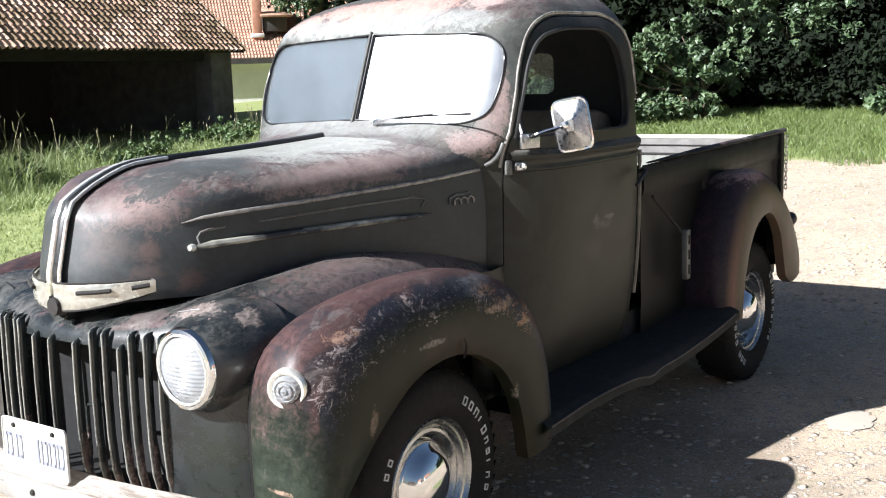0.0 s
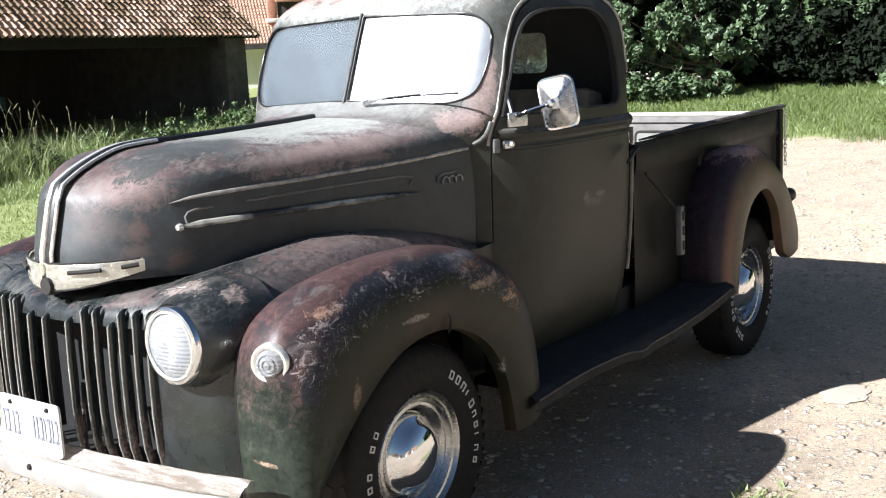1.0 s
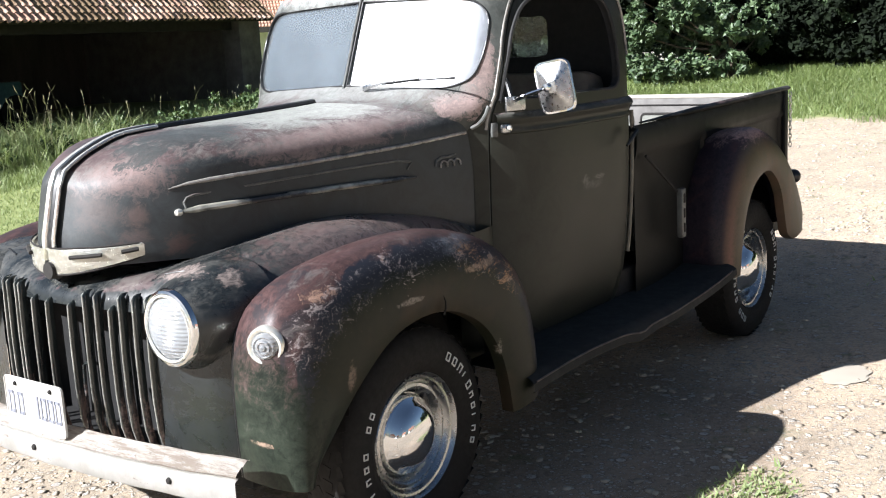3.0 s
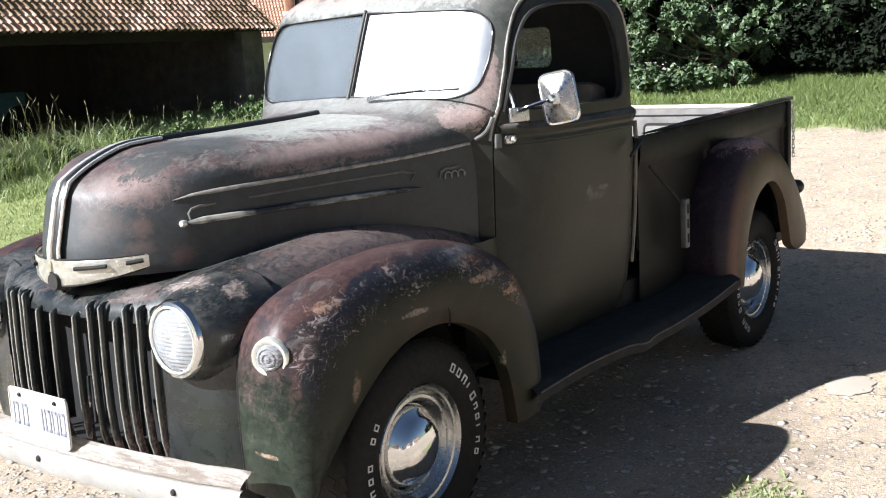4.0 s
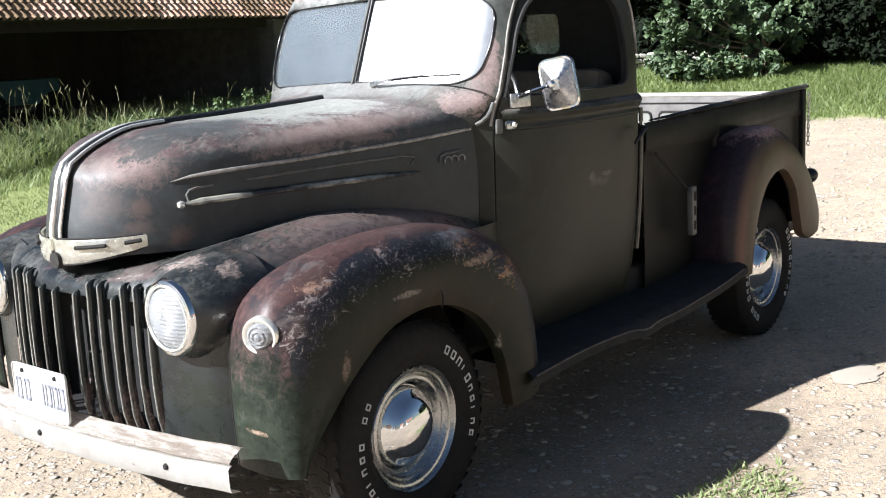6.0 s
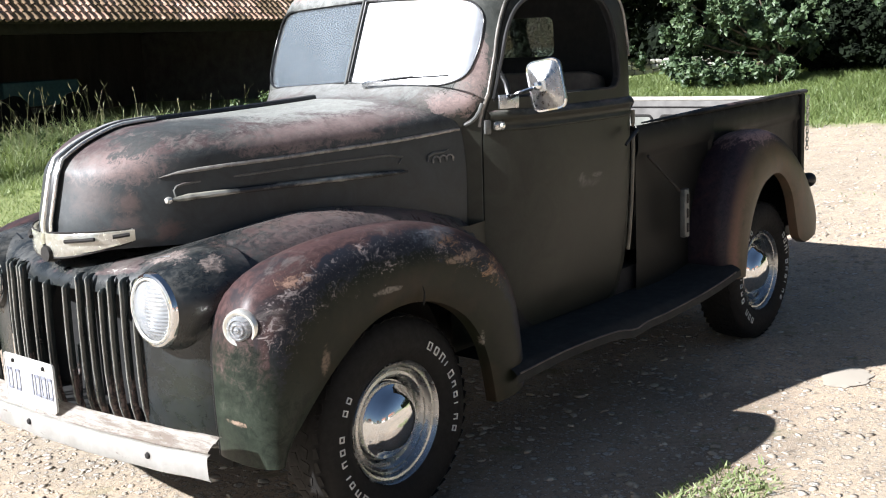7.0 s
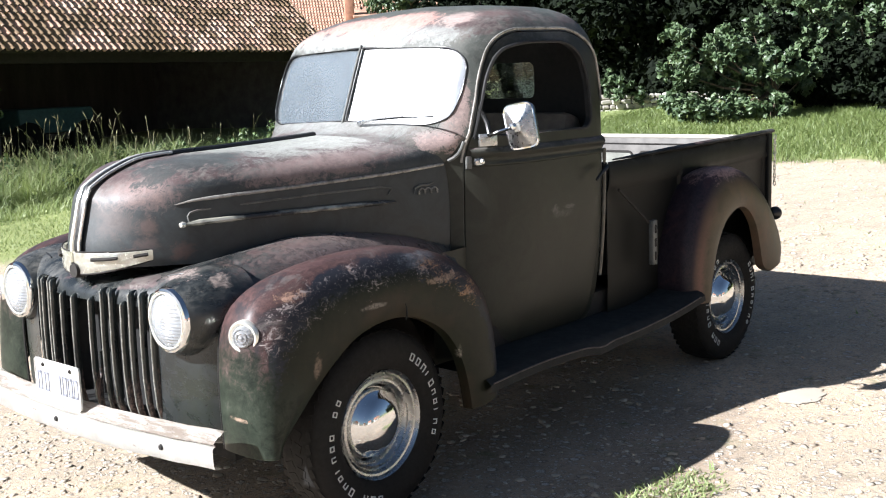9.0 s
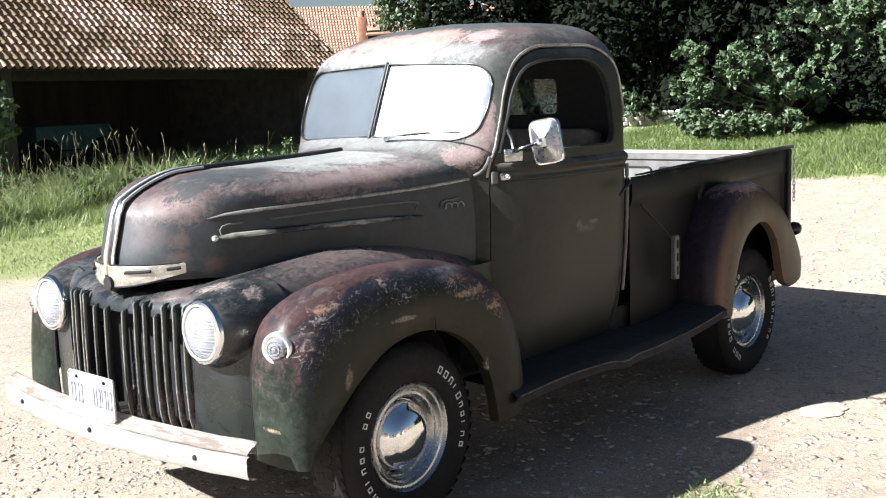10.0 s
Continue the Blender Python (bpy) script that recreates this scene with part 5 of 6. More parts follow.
def leaf_cloud(name, material, parent, centre, size, count, leaf, seed, clumps=40, label="", bias=0.55):
    """A crown: leaves gathered in uneven clumps, each a small folded blade."""
    rng = np.random.default_rng(seed)
    d = rng.normal(size=(clumps, 3))
    d /= np.linalg.norm(d, axis=1)[:, None]
    cc = d * (bias + (1 - bias) * rng.random((clumps, 1))) * np.array(size)
    rad = (0.22 + 0.2 * rng.random(clumps)) * min(size)
    pick = rng.integers(0, clumps, count)
    o = rng.normal(size=(count, 3))
    o /= np.linalg.norm(o, axis=1)[:, None]
    p = cc[pick] + o * rad[pick][:, None] * rng.random((count, 1)) ** 0.4 + np.array(centre)
    a = rng.normal(size=(count, 3)) * 0.7 + o * 0.2 + np.array((0, 0, -0.15))
    a /= np.linalg.norm(a, axis=1)[:, None]
    n = rng.normal(size=(count, 3)) * 0.55 + o * 0.5 + np.array((0, 0, 0.7))
    b = np.cross(a, n)
    b /= np.linalg.norm(b, axis=1)[:, None] + 1e-9
    n = np.cross(b, a)
    s = leaf * (0.6 + 0.8 * rng.random((count, 1)))
    v = np.stack([p - a * s * 0.5, p + b * s * 0.36 - n * s * 0.08, p + a * s * 0.5 - n * s * 0.1, p - b * s * 0.36 - n * s * 0.08, p + n * s * 0.06], 1).reshape(-1, 3)
    k = np.arange(count)[:, None] * 5
    f = np.concatenate([k + np.array([[0, 1, 4]]), k + np.array([[1, 2, 4]]), k + np.array([[2, 3, 4]]), k + np.array([[3, 0, 4]])])
    me = bpy.data.meshes.new(name)
    me.from_pydata(v.tolist(), [], f.tolist())
    me.materials.append(material)
    ob = new(name, me)
    ob.parent = parent
    if label:
        tagged(ob, label)
    return ob


def tree(kind, label, at, trunk, crowns, material, leaf, seed, group=""):
    """at: foot; trunk: (height, radius); crowns: rows of (centre offset, size, leaves, clumps)."""
    t = thing(kind, label, "shrub" if "shrub" in kind else "tree", group, at=(at[0], at[1], height(at[0], at[1])))
    rng = random.Random(seed)
    h, r = trunk
    bm = tube([(0, 0, -0.1), (0.03, 0.02, h * 0.4), (0.08 * rng.random(), 0.1 * rng.random(), h)], [r * 1.3, r, r * 0.5], 8)
    for k in range(5):
        a = rng.random() * 6.28
        z = h * (0.3 + 0.13 * k)
        e = 0.35 * h
        tube([(0, 0, z), (math.cos(a) * e * 0.5, math.sin(a) * e * 0.5, z + e * 0.35), (math.cos(a) * e, math.sin(a) * e, z + e * 0.8)], [r * 0.5, r * 0.3, r * 0.1], 6, bm)
    part("trunk", bm, BARK, t)
    for i, (c, s, n, m) in enumerate(crowns):
        leaf_cloud("crown", material, t, c, s, n, leaf, seed + i * 7, m)
    return t


EAVE_A, EAVE_B = Vector((14.67, 14.98, 2.40)), Vector((8.16, 14.14, 2.40))
along = (EAVE_B - EAVE_A).normalized()
inward = Vector((0, 0, 1)).cross(along) * -1
if inward.y < 0:
    inward = -inward
barn = Matrix(((along.x, inward.x, 0, EAVE_A.x), (along.y, inward.y, 0, EAVE_A.y), (0, 0, 1, 0), (0, 0, 0, 1)))
LONG, PITCH, SLOPE = 9.9, radians(42), 4.4
barn_house = thing("barn", "long open barn with a mossy clay tile roof", "barn")
barn_house.matrix_world = barn


def bp(name, bm, material, label="", parent=None):
    return part(name, bm, material, parent or barn_house, label)


base = 0.35
bp("back_wall", block((LONG, 0.3, 3.2), (LONG / 2, 5.6, base + 1.5)), TIMBER)
bp("end_wall", block((0.4, 5.3, 2.6), (0.35, 3.1, base + 0.65)), OLD_WALL, "rough stone end wall")
bp("far_end_wall", block((0.4, 5.3, 2.6), (LONG - 0.2, 3.1, base + 0.65)), OLD_WALL)
# gable at the unseen far end, added to keep the sun out of the barn
bp("gable", prism([(0.3, 2.22), (3.27, 5.2), (6.2, 2.22)], "x", LONG - 0.35, LONG - 0.05), OLD_WALL)
bp("gable", prism([(0.3, 2.22), (3.27, 5.2), (6.2, 2.22)], "x", 0.1, 0.4), OLD_WALL)
bp("corner_pier", block((0.7, 0.5, 2.15), (0.55, 0.45, base + 0.95), 0.03), OLD_WALL)
for x in (8.6,):
    bp("post", block((0.2, 0.2, 2.3), (x, 0.5, base + 0.95), 0.01), TIMBER)
# board added above the beam to close a slit of light
bp("wall_plate", block((LONG, 0.10, 0.50), (LONG / 2, 0.52, 2.55), 0.01), EAVE_SHADE)
bp("eave_beam", block((LONG, 0.18, 0.2), (LONG / 2, 0.5, 2.28), 0.01), EAVE_SHADE)
deck = bp("roof_deck", block((LONG, SLOPE, 0.06), (LONG / 2, math.cos(PITCH) * SLOPE / 2, 2.36 + math.sin(PITCH) * SLOPE / 2), turn=Matrix.Rotation(PITCH, 4, "X")), EAVE_SHADE)
bp("back_roof", block((LONG, SLOPE, 0.08), (LONG / 2, math.cos(PITCH) * SLOPE * 1.5, 2.36 + math.sin(PITCH) * SLOPE / 2), turn=Matrix.Rotation(-PITCH, 4, "X")), TIMBER)
cart = thing("stored_machine", "dim farm machine standing in the barn", "machine")
cart.matrix_world = barn
part("body", block((1.8, 1.0, 0.5), (5.6, 3.2, base + 0.75), 0.05), plain("dull_blue", (0.05, 0.12, 0.13), 0.6), cart)
part("frame", block((2.2, 0.8, 0.12), (5.6, 3.2, base + 0.42), 0.02), TIMBER, cart)
for x in (4.9, 6.3):
    for y in (2.75, 3.65):
        part("wheel", lathe([(-0.06, 0.1), (-0.06, 0.38), (0.06, 0.38), (0.06, 0.1)], (x, y, base + 0.36), "y", 20), RUBBER, cart)

TW, TE = 0.165, 0.20


def tile_mesh(name="roof_tile"):
    """One pantile: a roll and a pan, its foot lifted over the course below."""
    rows = []
    for v, lift in ((-0.02, 0.034), (0.03, 0.034), (TE + 0.03, 0.004)):
        rows.append([(u * TW * 1.02, v - (0.018 * math.sin(u * math.pi) if v < 0.1 else 0), lift + 0.033 * math.sin(u * 2 * math.pi * 0.92 + 0.3) + 0.004) for u in np.linspace(0, 1, 9)])
    low = [(x, y + 0.004, z - 0.018) for x, y, z in rows[0]]
    bm = grid([low] + rows)
    bmesh.ops.recalc_face_normals(bm, faces=bm.faces[:])
    me = bpy.data.meshes.new(name)
    bm.to_mesh(me)
    bm.free()
    me.materials.append(TILE)
    for p in me.polygons:
        p.use_smooth = True
    me.set_sharp_from_angle(angle=radians(50))
    return me


def roof_tiles():
    me = tile_mesh()
    slope = Matrix.Translation((0, 0, 2.40)) @ Matrix.Rotation(PITCH, 4, "X")
    rng = random.Random(4)
    verts, faces = [], []
    src = [v.co.copy() for v in me.vertices]
    poly = [p.vertices[:] for p in me.polygons]
    for j in range(int(SLOPE / TE)):
        for i in range(int(LONG / TW)):
            m = slope @ Matrix.Translation((i * TW + rng.uniform(-0.008, 0.008), j * TE - 0.06 + rng.uniform(-0.008, 0.008), 0.035 + rng.uniform(0, 0.008))) @ Matrix.Rotation(rng.uniform(-0.03, 0.03), 4, "Z")
            if j < 5 and i < 60:
                ob = new("roof_tile", me)
                ob.parent = deck
                ob.matrix_parent_inverse = deck.matrix_basis.inverted()
                ob.matrix_basis = m
            else:
                k = len(verts)
                verts += [m @ p for p in src]
                faces += [[k + q for q in f] for f in poly]
    rest = bpy.data.meshes.new("roof_tiles")
    rest.from_pydata([v[:] for v in verts], [], faces)
    rest.materials.append(TILE_REST)
    for p in rest.polygons:
        p.use_smooth = True
    rest.set_sharp_from_angle(angle=radians(50))
    ob = new("roof_tiles", rest)
    ob.parent = barn_house
    tagged(ob, kind="stuff")


TILE_REST = TILE.copy()
for nd in list(TILE_REST.node_tree.nodes):
    if nd.bl_idname == "ShaderNodeObjectInfo":
        g = TILE_REST.node_tree.nodes.new("ShaderNodeNewGeometry")
        for li in list(nd.outputs["Random"].links):
            TILE_REST.node_tree.links.new(g.outputs["Random Per Island"], li.to_socket)

# house beyond the barn
house = thing("house", "distant house with an orange tile roof and chimney", "house", at=(22.8, 22.8, 0.9), turn=-38)
part("wall", block((9, 5.8, 2.3), (0, 0, 0.35)), LIME, house)
for face in (-1, 1):
    rows = []
    for j in range(25):
        t = j / 24
        for step in (0, 1):
            y, z = face * (3.25 * (1 - t)), 1.5 + 2.35 * t + 0.025 * step
            if j == 24 and step:
                continue
            rows.append([(-4.8 + 0.024 * k, y, z + 0.016 * math.sin(k * math.pi / 2)) for k in range(401)])
    part("roof_slope", grid(rows), ORANGE, house)
part("gable", prism([(-3.1, 1.4), (0, 3.75), (3.1, 1.4)], "x", -4.4, 4.4), LIME, house)
part("eave_board", block((9.6, 0.1, 0.16), (0, -3.2, 1.42)), TIMBER, house)
chimney = part("chimney", block((0.28, 0.28, 1.3), (-0.2, -2.4, 2.65), 0.02), BRICK, house)
part("chimney_foot", block((0.38, 0.38, 0.12), (-0.2, -2.4, 2.18), 0.02), LIME, chimney)
part("chimney_pot", rod((-0.2, -2.4, 3.3), (-0.2, -2.4, 3.5), 0.10, 0.09), BRICK, chimney)
dormer = part("dormer", block((0.7, 1.0, 0.5), (0.35, -2.0, 2.55), 0.02), TIMBER, house)
part("dormer_roof", block((0.95, 1.3, 0.07), (0.38, -2.05, 2.9), 0.01, turn=Matrix.Rotation(radians(14), 4, "X")), ORANGE, dormer)
wall = tagged(part("garden_wall", block((0.25, 2.9, 0.34), (17.71, 8.04, 0.98), 0.03, turn=Matrix.Rotation(radians(41), 4, "Z")), OLD_WALL), "low rubble garden wall of pale stones", "wall", kind="structure")
rng = random.Random(8)
RUBBLE = Mat("pale_rubble", 0.9)
RUBBLE.put("Base Color", RUBBLE.mix(RUBBLE.random(), (0.30, 0.28, 0.24), (0.62, 0.60, 0.54)))
RUBBLE.bump(RUBBLE.noise(40, 5), 0.4, 0.01)
stone_shapes = []
for size in ((0.22, 0.10, 0.10), (0.15, 0.10, 0.085), (0.18, 0.11, 0.115), (0.12, 0.09, 0.10)):
    bm = block(size, (0, 0, 0), 0.025, segments=1)
    for v in bm.verts:
        v.co *= 1 + rng.uniform(-0.10, 0.10)
    me = bpy.data.meshes.new("wall_stone")
    bm.to_mesh(me)
    bm.free()
    me.materials.append(RUBBLE.m)
    stone_shapes.append((me, size[0]))
wall_at = Matrix.Translation((17.71, 8.04, 0.98)) @ Matrix.Rotation(radians(41), 4, "Z")
for row in range(4):
    u = -1.42 + 0.06 * row
    while u < 1.40:
        me, wide = rng.choice(stone_shapes)
        ob = new("wall_stone", me)
        ob.parent = wall
        ob.matrix_basis = wall_at @ Matrix.Translation((-0.13 + rng.uniform(-0.02, 0.02), u + wide / 2, -0.13 + 0.105 * row)) @ Matrix.Rotation(radians(90) + rng.uniform(-0.1, 0.1), 4, "Z") @ Matrix.Rotation(rng.uniform(-0.1, 0.1), 4, "Y")
        u += wide + 0.012

# trees and shrubs
SHRUB = [(14.14, 5.79, 2.27, 0.40), (14.63, 5.67, 1.82, 0.45), (14.81, 5.88, 1.28, 0.45), (14.56, 5.26, 2.05, 0.40), (15.14, 5.12, 1.95, 0.45), (15.7, 5.1, 2.29, 0.35), (15.17, 4.51, 1.68, 0.45), (15.21, 4.94, 1.45, 0.35), (15.24, 5.44, 1.46, 0.40), (14.73, 4.87, 1.02, 0.32), (15.75, 4.4, 1.76, 0.40), (16.19, 4.38, 1.46, 0.35), (14.3, 5.34, 0.99, 0.30), (14.37, 5.92, 1.64, 0.35), (14.5, 5.95, 1.02, 0.32), (14.7, 5.6, 0.95, 0.32), (14.9, 4.95, 0.95, 0.30), (15.1, 4.4, 1.05, 0.30)]
BOUGH = [(16.35, 4.67, 2.98, 0.46), (17.12, 4.36, 2.73, 0.46), (17.85, 4.22, 3.05, 0.51), (17.11, 3.68, 2.33, 0.41), (16.85, 4.56, 2.22, 0.36), (17.59, 4.32, 2.16, 0.41), (17.71, 3.75, 2.96, 0.61), (16.94, 5.15, 2.62, 0.31), (17.15, 3.53, 1.82, 0.28), (17.0, 3.15, 1.88, 0.34), (17.3, 2.8, 2.2, 0.4), (17.2, 3.1, 2.7, 0.45)]


def lobed(kind, label, at, stem, lobes, material, leaf, density, seed):
    """A bush or tree whose crown is built of uneven lobes, each with a limb."""
    z0 = height(*at)
    t = thing(kind, label, kind, at=(*at, z0))
    bm = tube([(0, 0, -0.1), (0.03, 0.02, stem * 0.5), (0.06, 0.0, stem)], [0.07, 0.05, 0.03], 8)
    for x, y, z, r in lobes:
        tube([(0.03, 0.01, stem * 0.4), ((x - at[0]) * 0.5, (y - at[1]) * 0.5, (z - z0) * 0.65), (x - at[0], y - at[1], z - z0)], [0.03, 0.018, 0.008], 5, bm)
    part("trunk", bm, BARK, t)
    for i, (x, y, z, r) in enumerate(lobes):
        leaf_cloud("crown", material, t, (x - at[0], y - at[1], z - z0), (r, r * 1.15, r * 0.9), int(density * r * r), leaf, seed + i, 12, bias=0.35)
    return t


lobed("shrub", "broad leafy green shrub at the lawn's edge", (15.4, 4.55), 1.2, SHRUB, LEAF, 0.115, 3500, 300)
lobed("tree", "leafy tree with low sunlit boughs", (18.2, 3.9), 2.4, BOUGH, LEAF, 0.125, 2100, 340)
lobed("shrub", "low leafy shrub before the dark hedge", (15.9, 1.7), 0.5, [(15.75, 1.75, 1.05, 0.26), (15.9, 1.45, 1.25, 0.30), (16.05, 1.15, 1.5, 0.34), (15.8, 1.3, 0.98, 0.24)], LEAF, 0.11, 2600, 395)
lobed("shrub", "leafy green shrub over the garden wall", (17.0, 8.9), 0.5, [(16.75, 8.75, 1.25, 0.22), (16.95, 8.6, 1.45, 0.22), (17.15, 8.35, 1.2, 0.2), (16.8, 8.95, 1.5, 0.25)], LEAF, 0.11, 3000, 380)
for k, (x, y, h, m) in enumerate(((20.5, 0.5, 4.4, LEAF_SHADE), (21.5, 7.2, 4.6, LEAF_SHADE), (22.5, 12.0, 4.9, LEAF_SHADE), (20.5, -4.0, 4.0, LEAF_SHADE))):
    tree("tree", "tall leafy tree behind the lawn, its shade painted into the leaves", (x, y), (6, 0.22), [((0, 0, h), (2.6, 3.4, 3.6), 13000, 110), ((0, 0.5, 1.6), (1.6, 2.4, 1.4), 5000, 40)], m, 0.17, 11 + k, "trees")
tree("shrub", "leafy shrub beside the barn", (4.75, 12.6), (1.3, 0.03), [((0, 0, 1.5), (0.50, 0.55, 0.80), 2600, 36)], LEAF, 0.11, 21)
tree("tree", "leafy tree beside the far house", (22.6, 19.8), (4, 0.15), [((0, 0, 3.7), (1.5, 1.3, 2.2), 6000, 70)], LEAF, 0.15, 27)
low = thing("hedge", "dense hedge behind the lawn, its deep shade painted into the leaves", "hedge", at=(16.7, 0.6, height(16.7, 0.6)))
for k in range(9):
    leaf_cloud("foliage", LEAF_SHADE, low, (0.3 * math.sin(k * 2.1), -4.0 + k * 1.05, 0.75), (0.7, 0.8, 0.85), 2600, 0.13, 460 + k, 26, bias=0.3)
# an added dark block stands in for the hedge's shaded hollow
part("inner_growth", block((0.4, 8.4, 0.9), (0.7, 0.2, 0.42), 0.15), LEAF_SHADE, low)
woods = tagged(new("far_woods"), "far woods behind the lawn with shade painted into the leaves", "woods", kind="stuff")
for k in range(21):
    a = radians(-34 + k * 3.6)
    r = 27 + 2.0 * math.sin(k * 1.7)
    leaf_cloud("foliage", LEAF_SHADE, woods, (-2.6 + r * math.cos(a), -3.3 + r * math.sin(a), 3.4), (2.0, 2.4, 3.6), 8500, 0.20, 400 + k, 60, bias=0.2)


def grass(name, label, count, area, tall, material, seed, keep):
    """Blades of grass over an area (x0, x1, y0, y1) where keep(x, y) holds."""
    rng = np.random.default_rng(seed)
    x = rng.uniform(area[0], area[1], count)
    y = rng.uniform(area[2], area[3], count)
    ok = np.array([keep(a, b, c) for a, b, c in zip(x, y, rng.random(count))])
    x, y = x[ok], y[ok]
    n = len(x)
    z = np.array([height(a, b) for a, b in zip(x, y)])
    h = tall * (0.5 + rng.random(n) ** 1.5)
    a = rng.uniform(0, 6.283, n)
    w = 0.006 + 0.006 * rng.random(n)
    lean = rng.normal(size=(n, 2)) * h[:, None] * 0.6
    foot = np.stack([x, y, z - 0.02], 1)
    side = np.stack([np.cos(a) * w, np.sin(a) * w, 0 * a], 1) * 0.75
    mid = foot + np.stack([lean[:, 0] * 0.35, lean[:, 1] * 0.35, h * 0.6], 1)
    tip = foot + np.stack([lean[:, 0], lean[:, 1], h], 1)
    v = np.stack([foot - side, foot + side, mid - side * 0.7, mid + side * 0.7, tip], 1).reshape(-1, 3)
    k = np.arange(n)[:, None] * 5
    me = bpy.data.meshes.new(name)
    me.from_pydata(v.tolist(), [], (k + np.array([[0, 1, 3, 2]])).tolist() + (k + np.array([[2, 3, 4]])).tolist())
    me.materials.append(material)
    return tagged(new(name, me), label, "grass", kind="stuff")


def rim(x, y):
    return y + 0.30 * x + 1.1 * noise.noise(Vector((x * 0.7, y * 0.7, 3))) - 7.5


def seed_stalks(name, label, count, area, tall, seed, keep):
    """Thin stalks with plump seed heads."""
    rng = np.random.default_rng(seed)
    verts, faces = [], []
    for _ in range(count):
        x, y = rng.uniform(area[0], area[1]), rng.uniform(area[2], area[3])
        if not keep(x, y):
            continue
        h = tall * rng.uniform(0.4, 1.15)
        lx, ly = rng.normal(size=2) * 0.2 * h
        z = height(x, y)
        w, q = 0.0022, 0.008 * rng.uniform(0.6, 1.4)
        a = rng.uniform(0, 3.14)
        c, s_ = math.cos(a), math.sin(a)
        k = len(verts)
        top = (x + lx, y + ly, z + h)
        end = (x + lx * 1.3, y + ly * 1.3, z + h + 0.09 * rng.uniform(0.7, 1.5))
        mid = ((top[0] + end[0]) / 2, (top[1] + end[1]) / 2, (top[2] * 0.6 + end[2] * 0.4))
        verts += [(x - w * c, y - w * s_, z), (x + w * c, y + w * s_, z), (top[0] + w * c, top[1] + w * s_, top[2]), (top[0] - w * c, top[1] - w * s_, top[2])]
        verts += [top, (mid[0] + q * c, mid[1] + q * s_, mid[2]), (mid[0] - q * s_, mid[1] + q * c, mid[2]), (mid[0] - q * c, mid[1] - q * s_, mid[2]), (mid[0] + q * s_, mid[1] - q * c, mid[2]), end]
        faces.append((k, k + 1, k + 2, k + 3))
        for i in range(4):
            j = (i + 1) % 4
            faces += [(k + 4, k + 5 + i, k + 5 + j), (k + 9, k + 5 + j, k + 5 + i)]
    me = bpy.data.meshes.new(name)
    me.from_pydata(verts, [], faces)
    me.materials.append(STRAW)
    return tagged(new(name, me), label, "grass", kind="stuff")


grass("lawn_grass", "short sunlit lawn grass", 150000, (0, 19, 5, 15), 0.05, BLADE, 5, lambda x, y, r: rim(x, y) > r * 1.4 - 0.3)
grass("lawn_grass", "rough sunlit lawn grass", 110000, (9.5, 19, -4, 8), 0.10, LAWN, 6, lambda x, y, r: x + 0.6 * noise.noise(Vector((x, y, 0))) + 0.25 * noise.noise(Vector((x * 4, y * 4, 1))) > 10.55 + r * 0.3)
grass("tall_grass", "longer meadow grass before the barn", 36000, (2.2, 15, 9.4, 13.6), 0.16, BLADE, 9, lambda x, y, r: y + 0.5 * noise.noise(Vector((x, y, 2))) - 0.06 * x > 9.2 + 0.5 * r)
grass("tall_grass", "tall seeding grass in front of the barn", 17000, (3.2, 9.5, 10.6, 13.4), 0.46, BLADE, 7, lambda x, y, r: r < 1.3 - 0.26 * (x - 4.0) and y + 0.7 * noise.noise(Vector((x * 0.8, y * 0.8, 2))) > 10.9 + 0.12 * (x - 4))
grass("tall_grass", "tall seeding grass in front of the barn", 5000, (8, 14.5, 12, 14.2), 0.24, BLADE, 8, lambda x, y, r: noise.noise(Vector((x, y, 5))) > -0.2)
weeds = tagged(new("weeds"), "dark leafy nettles and docks before the barn", "weeds", kind="stuff")
rng = random.Random(77)
for k in range(32):
    t = rng.random()
    x, y = 3.9 + 9.6 * t, 11.6 + 1.1 * t + rng.uniform(-0.45, 0.5)
    tall = rng.uniform(0.18, 0.34) * (1.35 if x < 6.5 else 0.75)
    leaf_cloud("foliage", WEED, weeds, (x, y, height(x, y) + tall), (0.26, 0.26, tall * 1.1), 260, 0.075, 900 + k, 14, bias=0.2)
seed_stalks("seed_stalks", "pale seed heads over the tall grass", 210, (3.4, 7.3, 11.0, 12.8), 0.95, 71, lambda x, y: noise.noise(Vector((x * 1.2, y * 1.2, 7))) > -0.25 - 0.3 * (x < 6.5))
seed_stalks("seed_stalks", "pale seed heads over the tall grass", 160, (7.5, 14, 12.2, 13.8), 0.55, 72, lambda x, y: noise.noise(Vector((x * 1.2, y * 1.2, 7))) > -0.1)


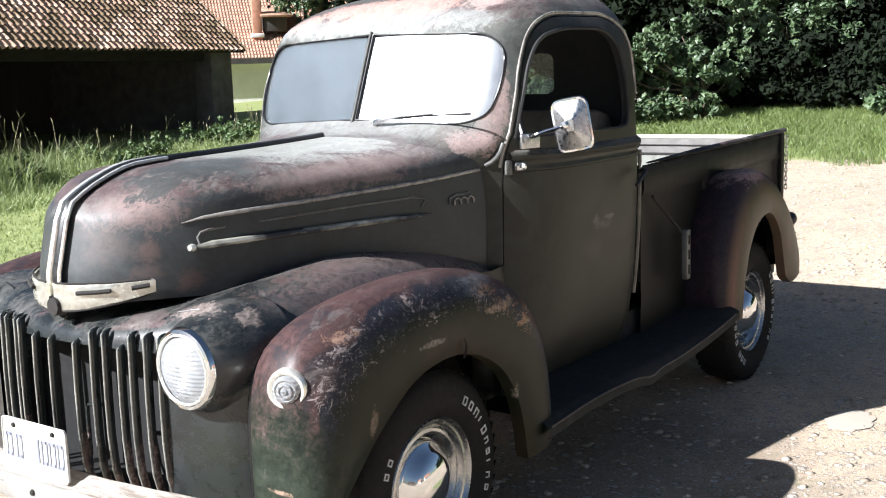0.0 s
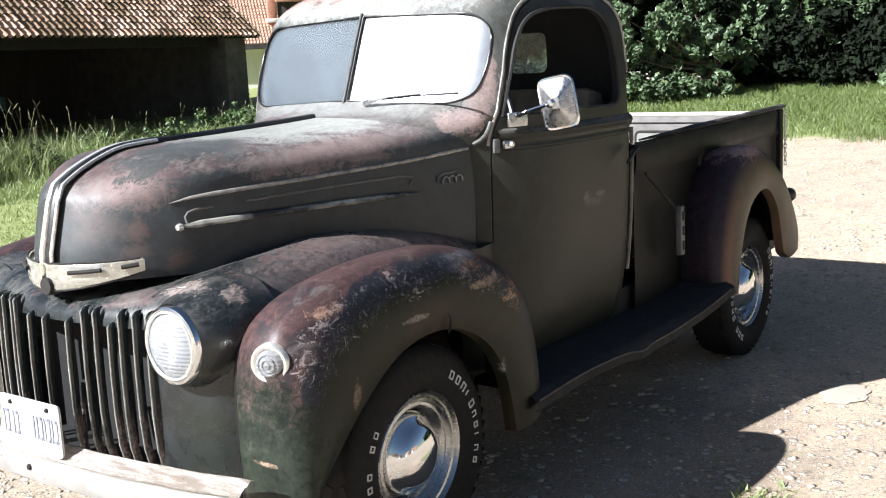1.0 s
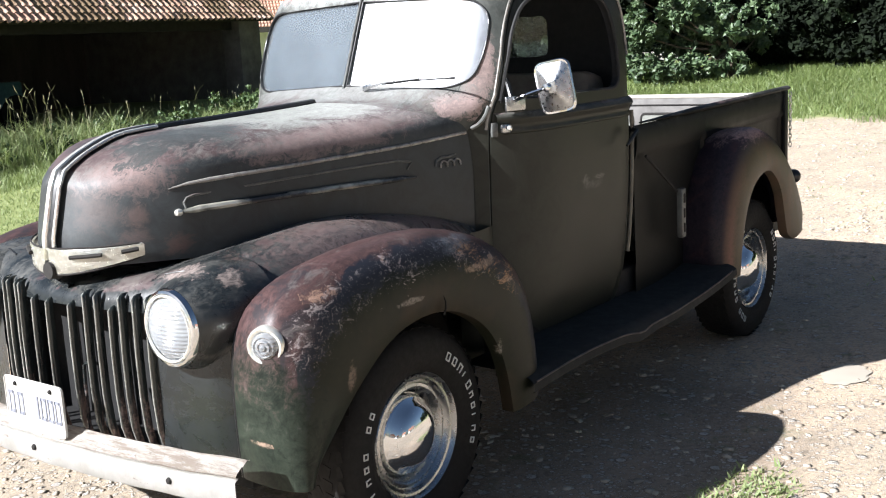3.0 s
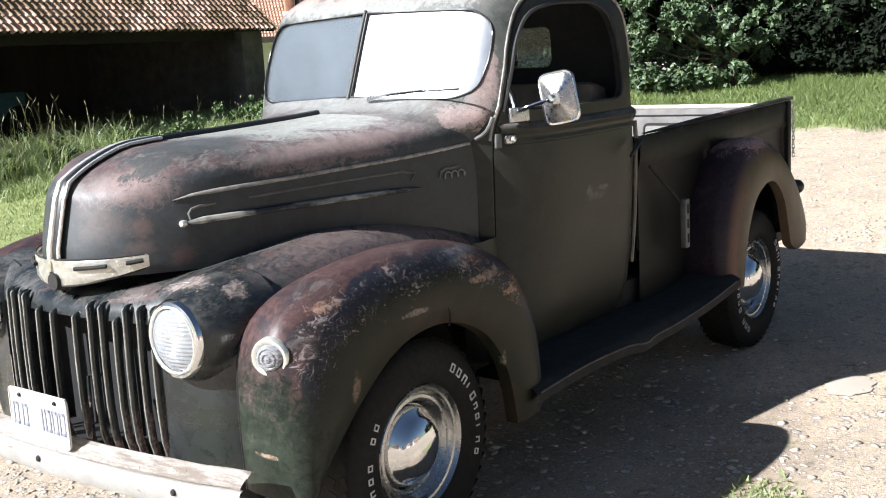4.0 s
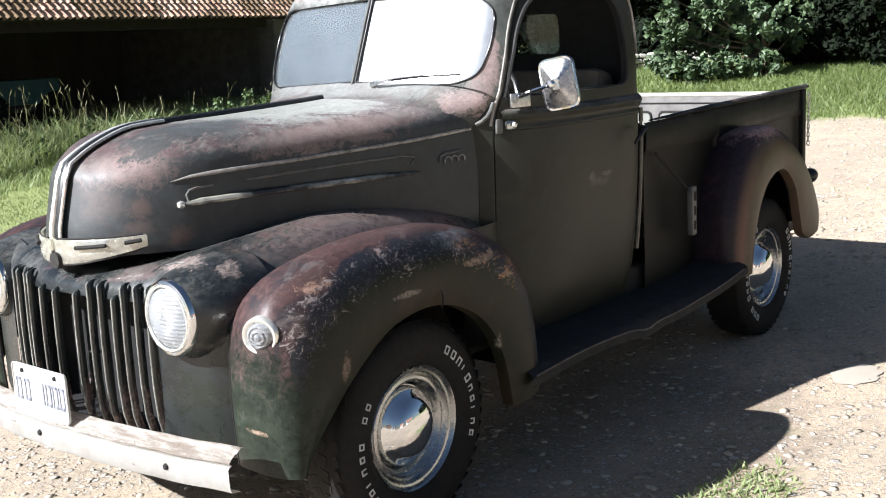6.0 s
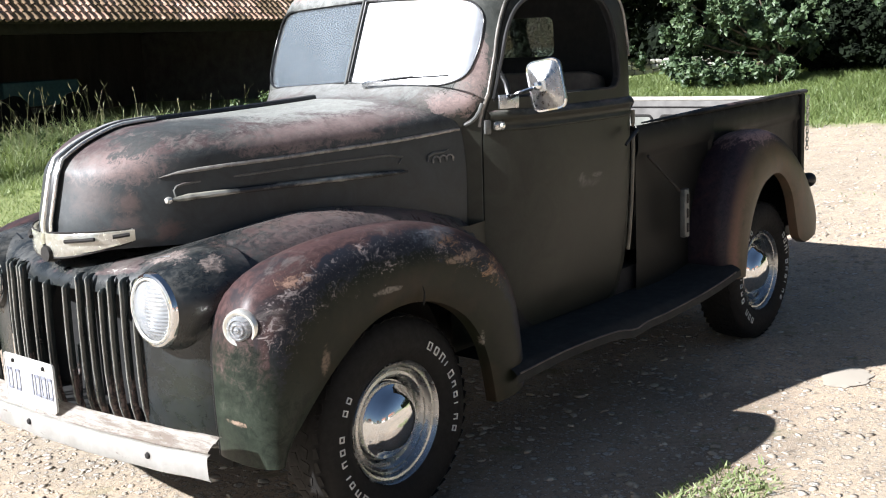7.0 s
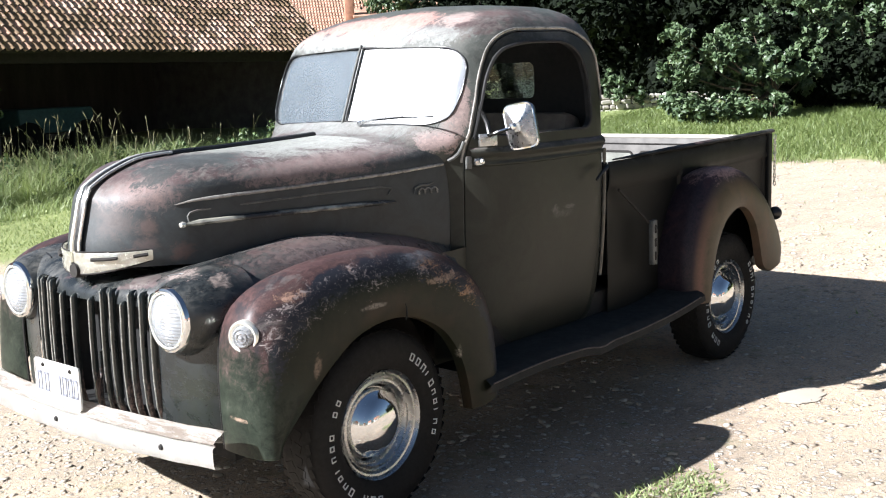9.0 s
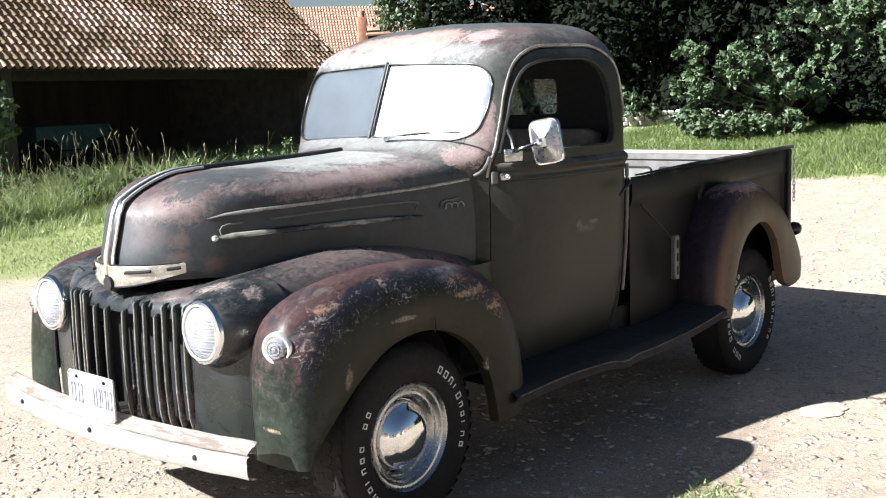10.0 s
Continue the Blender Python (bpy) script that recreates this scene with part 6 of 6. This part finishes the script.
def pebbles(name, label, count, area, size, seed, keep=lambda x, y: True):
    """Flattened uneven stones half sunk in the yard."""
    rng = np.random.default_rng(seed)
    base = bmesh.new()
    bmesh.ops.create_icosphere(base, subdivisions=1, radius=1)
    co = np.array([v.co[:] for v in base.verts])
    tri = np.array([[v.index for v in f.verts] for f in base.faces])
    base.free()
    verts, faces, k = [], [], 0
    while k < count:
        x, y = rng.uniform(area[0], area[1]), rng.uniform(area[2], area[3])
        if not keep(x, y):
            continue
        r = size * (0.45 + rng.random() ** 3 * 1.6)
        a = rng.uniform(0, 6.283)
        p = co * (1 + 0.22 * rng.normal(size=(len(co), 1))) * np.array((r, r * rng.uniform(0.55, 0.95), r * rng.uniform(0.2, 0.4)))
        c, s = math.cos(a), math.sin(a)
        p = np.stack([p[:, 0] * c - p[:, 1] * s + x, p[:, 0] * s + p[:, 1] * c + y, p[:, 2] + height(x, y) + r * 0.08], 1)
        verts.append(p)
        faces.append(tri + k * len(co))
        k += 1
    me = bpy.data.meshes.new(name)
    me.from_pydata(np.concatenate(verts).tolist(), [], np.concatenate(faces).tolist())
    me.materials.append(PEBBLE)
    for q in me.polygons:
        q.use_smooth = True
    return tagged(new(name, me), label, "stones", kind="stuff")


pebbles("gravel_stones", "pale loose stones scattered over the yard", 9000, (-2.6, 6.5, -3.2, 2.6), 0.013, 31)
pebbles("gravel_stones", "pale loose stones scattered over the yard", 110, (-2.0, 6.5, -3.0, 2.6), 0.026, 32)
pebbles("gravel_stones", "pale loose stones scattered over the yard", 5000, (-2.4, -0.2, -2.4, 2.2), 0.009, 34)
pebbles("gravel_stones", "pale loose stones scattered over the yard", 6000, (4.5, 11.0, -4.0, 4.5), 0.013, 33)
stone = bmesh.new()
bmesh.ops.create_icosphere(stone, subdivisions=3, radius=1)
for v in stone.verts:
    v.co *= 1 + 0.30 * noise.noise(v.co * 2.3)
    v.co = Vector((v.co.x * 0.16, v.co.y * 0.10, v.co.z * 0.004)) + Vector((2.39, -1.47, 0.001))
tagged(part("flat_stone", stone, PEBBLE), "flat pale stone sunk in the gravel", "stone")
grass("yard_grass", "small tuft of grass growing in the gravel", 5200, (0.35, 1.3, -1.95, -1.35), 0.036, BLADE, 61, lambda x, y, r: ((x - 0.80) / 0.36) ** 2 + ((y + 1.60) / 0.17) ** 2 < 0.3 + 0.9 * r)
grass("yard_grass", "thin weeds in the gravel", 5000, (3, 10.5, -2.5, 3.2), 0.035, BLADE, 62, lambda x, y, r: noise.noise(Vector((x * 1.1, y * 1.1, 9))) > 0.25)

# the far side of the yard, behind the walker: houses out of view, for the hub caps and the glass
# the fifth house is made up to shape the passenger pane's reflection
for k, (x, y, w, turn) in enumerate(((-30, -14, 9, 70), (-24, -30, 11, 40), (-8, -36, 8, 10), (8, -34, 10, -10), (-9.5, 20.5, 8, 208))):
    far = thing("farmhouse", "plain farmhouse out of view, there for reflections", "house", "houses across the yard", at=(x, y, 0), turn=turn)
    part("wall", block((w, 6, 3.0), (0, 0, 1.5)), LIME, far)
    part("roof", prism([(-3.4, 2.9), (0, 5.6), (3.4, 2.9)], "x", -w / 2 - 0.3, w / 2 + 0.3), BRICK, far)
    for u in (-0.3, 0.0, 0.3):
        part("window", block((1.0, 0.08, 1.1), (u * w, 3.02, 1.6)), BLACK, far)
roof_tiles()
